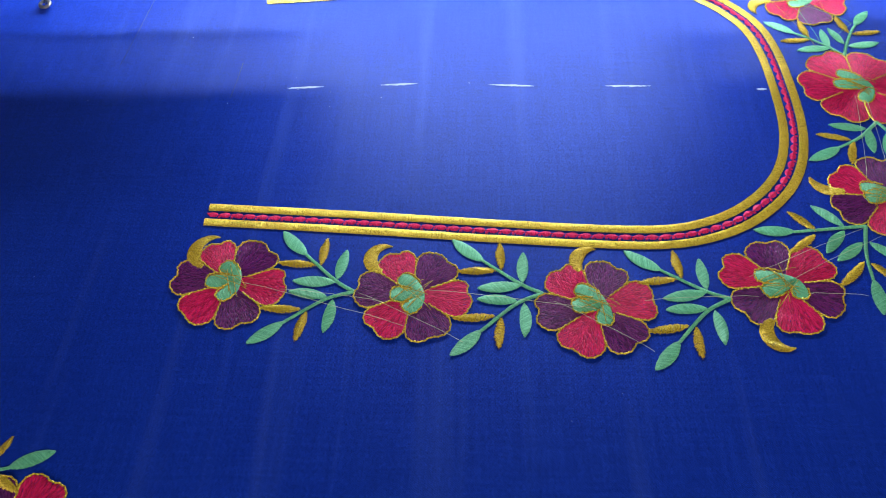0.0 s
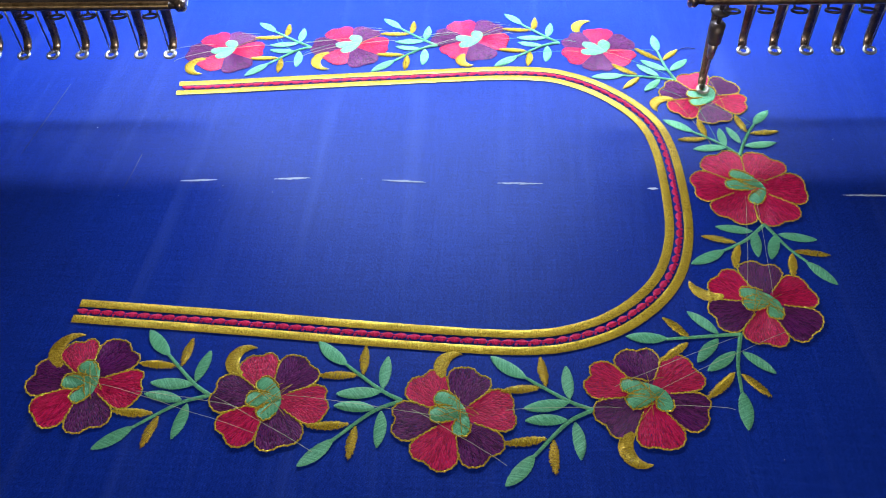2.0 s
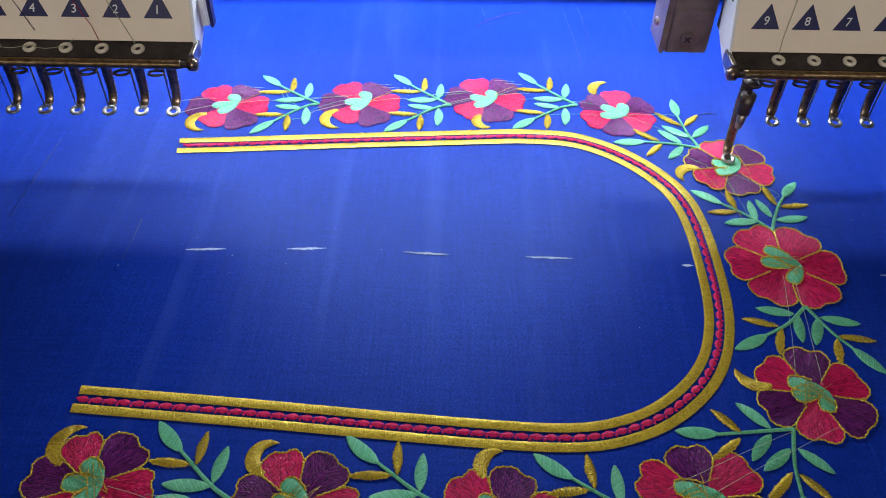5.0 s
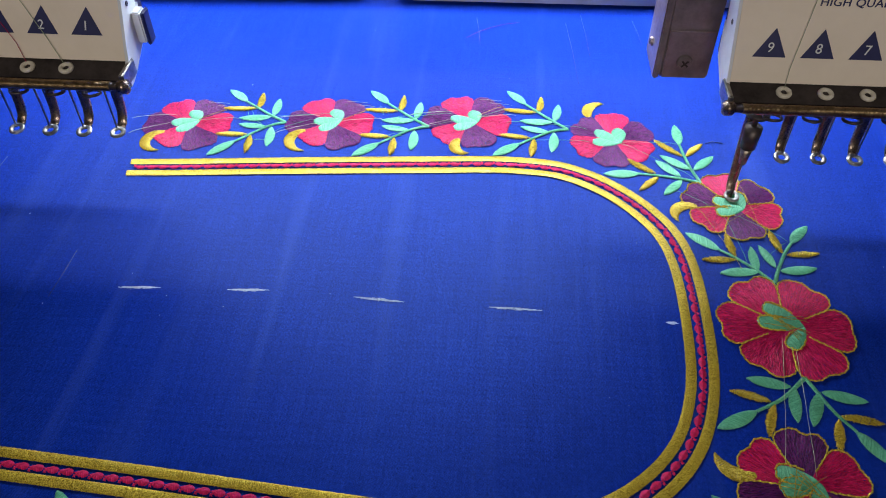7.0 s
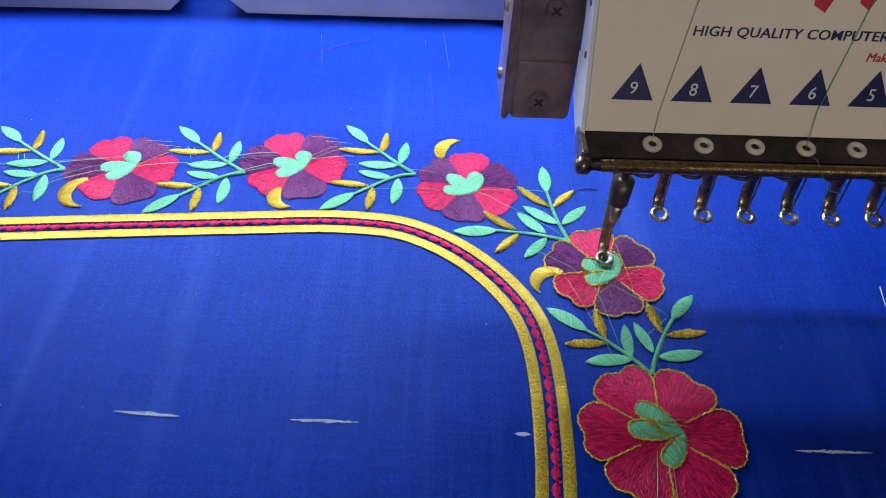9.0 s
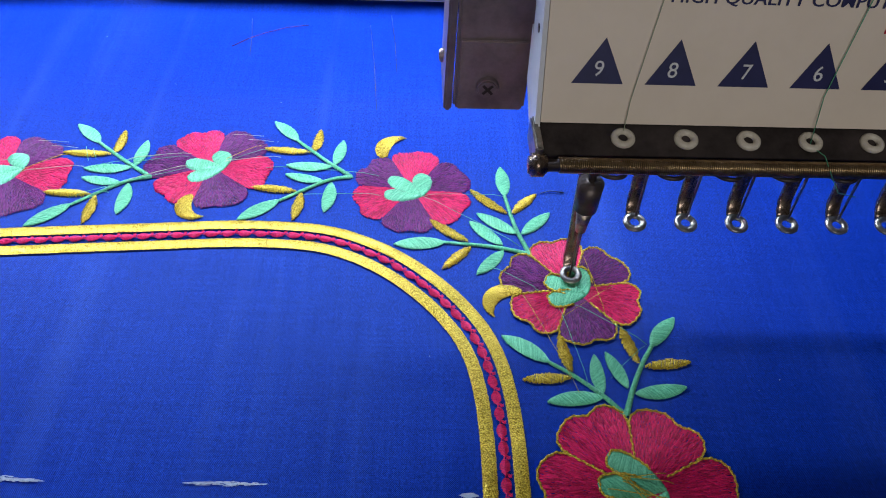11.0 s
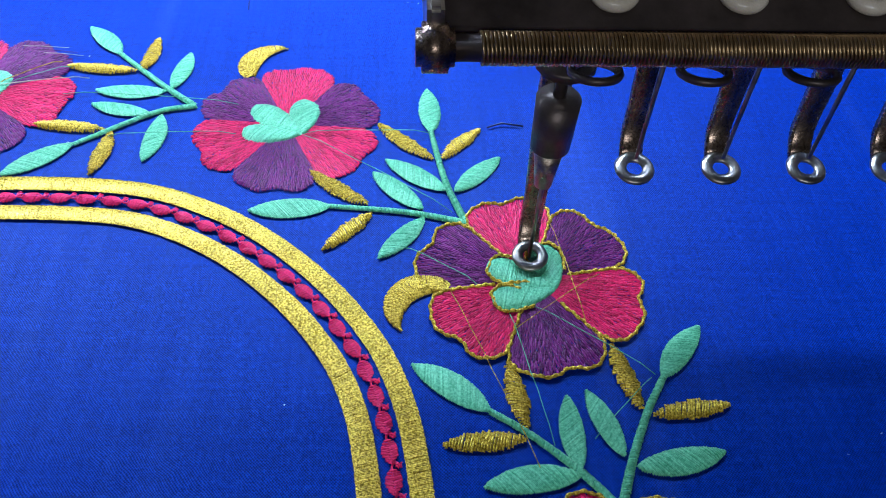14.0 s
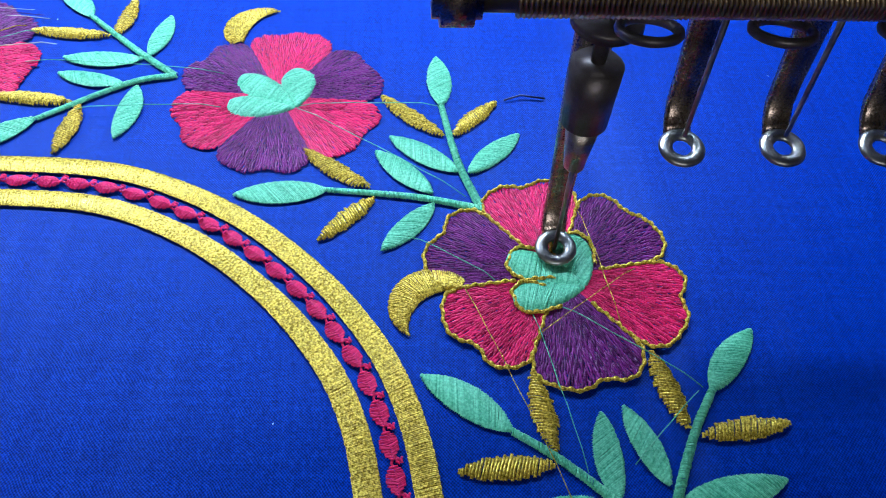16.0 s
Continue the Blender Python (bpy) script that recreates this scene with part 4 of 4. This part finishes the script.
def embroidery_head(place):
    head = thing("embroidery_head", Matrix.Translation(place) @ AXIS, "nine-needle embroidery machine head with cream front plate and steel presser feet", "embroidery machine", "embroidery heads on the beam")
    x0, x1 = -0.0212, 0.1478
    # front plate
    up = 0.145
    face = part("front_plate", slab([(x0, 0), (x1, 0), (x1, up), (x0, up)], 0.0018, on_face(0, 0, 0)), CREAM, head, "cream enamelled front plate")
    for i in range(9):
        xc = -0.0085 + i * 0.0178
        tri = part("number_triangle", slab([(xc - 0.0062, 0.0098), (xc + 0.0062, 0.0098), (xc + 0.0012, 0.0206)], 0.0002, on_face(0, 0, 0.0003)), NAVY, face, "navy printed triangle with a white needle number")
        lettering(str(9 - i), 0.0052, PRINT_WHITE, tri, on_face(xc - 0.0014, 0.0117, 0.0005), "needle_number", 0.1)
    lettering("HIGH QUALITY COMPUTER", 0.0040, NAVY, face, on_face(0.0064, 0.0290, 0.0003) @ Matrix.Diagonal((1.12, 1, 1, 1)), "printed_line", 0.12, 1.04, 0.00003)
    lettering("Make In", 0.0036, PRINT_RED, face, on_face(0.0585, 0.0232, 0.0003), "printed_line", 0.25, 1.0)
    for q, (bx, by, w, h) in enumerate([(0.040, 0.0385, 0.010, 0.020), (0.053, 0.0395, 0.009, 0.018), (0.066, 0.0385, 0.012, 0.020)]):
        own = [(bx, by), (bx + w * 0.35, by - 0.002), (bx + w, by + h * 0.55), (bx + w * 0.8, by + h), (bx + w * 0.45, by + h * 0.5), (bx + w * 0.15, by + h)]
        part("printed_shape", slab(own, 0.0002, on_face(0, 0, 0.0003)), PRINT_RED, face, "red printed emblem shape")
    # side plates with a hooked lower end
    for x, flip in ((x0 - 0.0014, 1), (x1 + 0.0002, 1)):
        own = [(-0.0190, 0.0645), (-0.0120, 0.0665), (0.0030, 0.0740), (0.0060, 0.0880), (0.0030, 0.0865), (0.0070, 0.1000), (0.0470, 0.2000), (0.0340, 0.2000), (-0.0160, 0.0745), (-0.0195, 0.0700)]
        m = Matrix(((0, 0, 1, x + 0.0012), (1, 0, 0, 0), (0, 1, 0, 0), (0, 0, 0, 1)))
        side = part("side_plate", slab(own, 0.0012, m), WHITE, head, "white enamelled side plate with a hooked end")
        for hy, hz in ((-0.0035, 0.0925), (0.0020, 0.1065), (0.0080, 0.1210)):
            part("plate_hole", rod((x - 0.0002, hy, hz), (x + 0.0014, hy, hz), 0.0011, None, 14), DARK, side)
    tab = part("end_tab", box(x1 + 0.0013, x1 + 0.0050, -0.0030, 0.0030, 0.0745, 0.0880, 0.0006), WHITE, head, "white folded tab")
    # thin navy slab makes the tab's right side darker
    part("tab_side", box(x1 + 0.0050, x1 + 0.0066, -0.0030, 0.0030, 0.0735, 0.0880, 0.0006), NAVY, tab, "dark blue right side of the tab")
    # eyelet rail and its ceramic eyelets
    shelf = Matrix(((0, 0, 1, x1), (1, 0, 0, 0), (0, 1, 0, 0), (0, 0, 0, 1)))
    part("eyelet_rail", slab([(FACE_Y + 0.0035, 0.0738), (FACE_Y + 0.0004, 0.0735), (FACE_Y - 0.0065, 0.0696), (FACE_Y - 0.0068, 0.0674), (FACE_Y - 0.0040, 0.0674), (FACE_Y + 0.0035, 0.0712)], x1 - x0, shelf), DARK, head, "dark oiled sloping rail")
    for i in range(9):
        part("eyelet", torus((-0.0010 + i * PITCH, FACE_Y - 0.0029, 0.0720), (0, -0.2, 0.98), 0.0021, 0.00095, 26, 10), CERAMIC, head, "cream ceramic thread eyelet", True)
    # front rod with a close-wound spring
    ry, rz = -0.0258, 0.0690
    r = part("spring_rod", rod((x0 - 0.0020, ry, rz), (x1 + 0.002, ry, rz), 0.0016, None, 14), DARK, head, "", True)
    turns = 340
    pts = [(x0 + 0.004 + (x1 - x0 - 0.008) * s, ry + 0.0018 * math.cos(2 * math.pi * turns * s), rz + 0.0018 * math.sin(2 * math.pi * turns * s)) for s in np.linspace(0, 1, turns * 9)]
    part("coil_spring", tube(pts, 0.00030, 5), BRONZE, r, "browned close-wound coil spring", True)
    for xe, sg in ((x0 - 0.0012, -1), (x1 + 0.0012, 1)):
        part("rod_cap", rod((xe - 0.0022, ry, rz), (xe + 0.0022, ry, rz), 0.0029, None, 18, None, 0.0007), ARM, r, "worn brown steel end cap", True)
        part("end_bracket", box(xe - 0.0010, xe + 0.0010, ry, FACE_Y + 0.003, rz - 0.002, rz + 0.0050, 0.0005), CHROME, r, "bright end bracket")
    # needle case behind the plate
    part("needle_case", box(x0 + 0.002, x1 - 0.002, 0.0030, 0.0170, 0.0680, 0.2140, 0.001), DARK, head)
    for i in range(9):
        x = i * PITCH
        presser_foot(head, x, 0.0235 if i == 0 else 0.0, 0.0680)
        thread_loop(head, x)
    # clamp of the needle at work
    cl = part("needle_clamp", rod((0, 0.0008, 0.0300), (0, 0.0008, 0.0415), 0.0034, 0.0038, 20, None, 0.0006), DARK, head, "dark needle clamp", True)
    part("clamp_collar", rod((0, 0.0008, 0.0215), (0, 0.0008, 0.0300), 0.0016, 0.0026, 18), STEEL, cl, "", True)
    part("clamp_disc", rod((0, 0.0008, 0.0470), (0, 0.0008, 0.0492), 0.0050, 0.0046, 24, None, 0.0005), DARK, cl, "dark clamp disc", True)
    # body and dark bracket
    part("head_body", box(-0.0385, 0.1400, 0.0240, 0.0500, 0.1100, 0.2140, 0.002), DARK, head)
    br = part("mounting_bracket", box(-0.0400, -0.0190, 0.0208, 0.0236, 0.0512, 0.2000, 0.0008), BROWN, head, "dark brown metal bracket")
    part("bracket_flange", box(-0.0428, -0.0404, 0.0190, 0.0420, 0.0515, 0.2000, 0.0006), BROWN, br)
    part("bracket_pad", box(-0.0390, -0.0200, 0.0196, 0.0206, 0.0518, 0.0745, 0.0004), BROWN, br, "screwed lower plate")
    screw((-0.0306, 0.0196, 0.0600), (0, -1, 0), 0.0035, br)
    screw((-0.0290, 0.0208, 0.0938), (0, -1, 0), 0.0035, br)
    for z in (0.0620, 0.0880):
        screw((-0.0428, 0.0320, z), (-1, 0, 0), 0.0022, br)
    return head


FIRST = (0.2850, 0.0772, 0.0)
head = embroidery_head(FIRST)
copy_thing(head, Matrix.Translation((FIRST[0] - 0.4052 * math.cos(radians(TURN)), FIRST[1] - 0.4052 * math.sin(radians(TURN)), 0)) @ AXIS)


def top_thread(points, mat, label):
    m = Matrix.Translation(FIRST) @ AXIS
    ob = part("machine_thread", tube([m @ Vector(p) for p in points], 0.00013, 6), mat, smooth=True)
    tagged(ob, label, "thread", "threads on the heads")


def plate_point(x, up):
    return tuple(on_face(x, up, 0.0007).translation)


top_thread([plate_point(0.069, 0.10), plate_point(0.058, 0.045), plate_point(0.0475, 0.008), (0.0460, -0.019, 0.0712), (0.0475, -0.0245, 0.0722), (0.0490, -0.0287, 0.0690), (0.0525, -0.0285, 0.0640), (0.0580, -0.0275, 0.0620)], MINT, "mint thread running down the plate through an eyelet")
top_thread([plate_point(0.014, 0.10), plate_point(0.007, 0.04), plate_point(0.0, 0.006), (-0.0010, -0.018, 0.0712)], PALE, "fine grey thread running down the plate to an eyelet")
left = -0.4052
top_thread([plate_point(left + 0.098, 0.06), plate_point(left + 0.105, 0.030), plate_point(left + 0.118, 0.008), (left + 0.1242, -0.018, 0.0712)], PALE, "fine grey thread slanting over the front plate")
top_thread([plate_point(left + 0.080, 0.07), plate_point(left + 0.090, 0.030), plate_point(left + 0.105, 0.006), (left + 0.1086, -0.018, 0.0712)], RED, "fine red thread slanting over the front plate")
sag = []
for a, b in ((4, 5), (5, 6)):
    xa, xb = left - 0.001 + a * PITCH, left - 0.001 + b * PITCH
    sag += [(xa + (xb - xa) * q, FACE_Y - 0.0042 - 0.0008 * math.sin(math.pi * q), 0.0739 - 0.0012 * math.sin(math.pi * q)) for q in (0.0, 0.25, 0.5, 0.75)]
sag += [(left - 0.001 + 6.12 * PITCH, FACE_Y - 0.0040, 0.0741), (left - 0.001 + 6.3 * PITCH, FACE_Y - 0.0022, 0.0765)]
top_thread(sag, PALE, "pale loose thread hanging across the ceramic eyelets")
top_thread([plate_point(left + 0.058, 0.06), plate_point(left + 0.066, 0.028), plate_point(left + 0.080, 0.004)], NAVY, "dark thread slanting over the front plate")
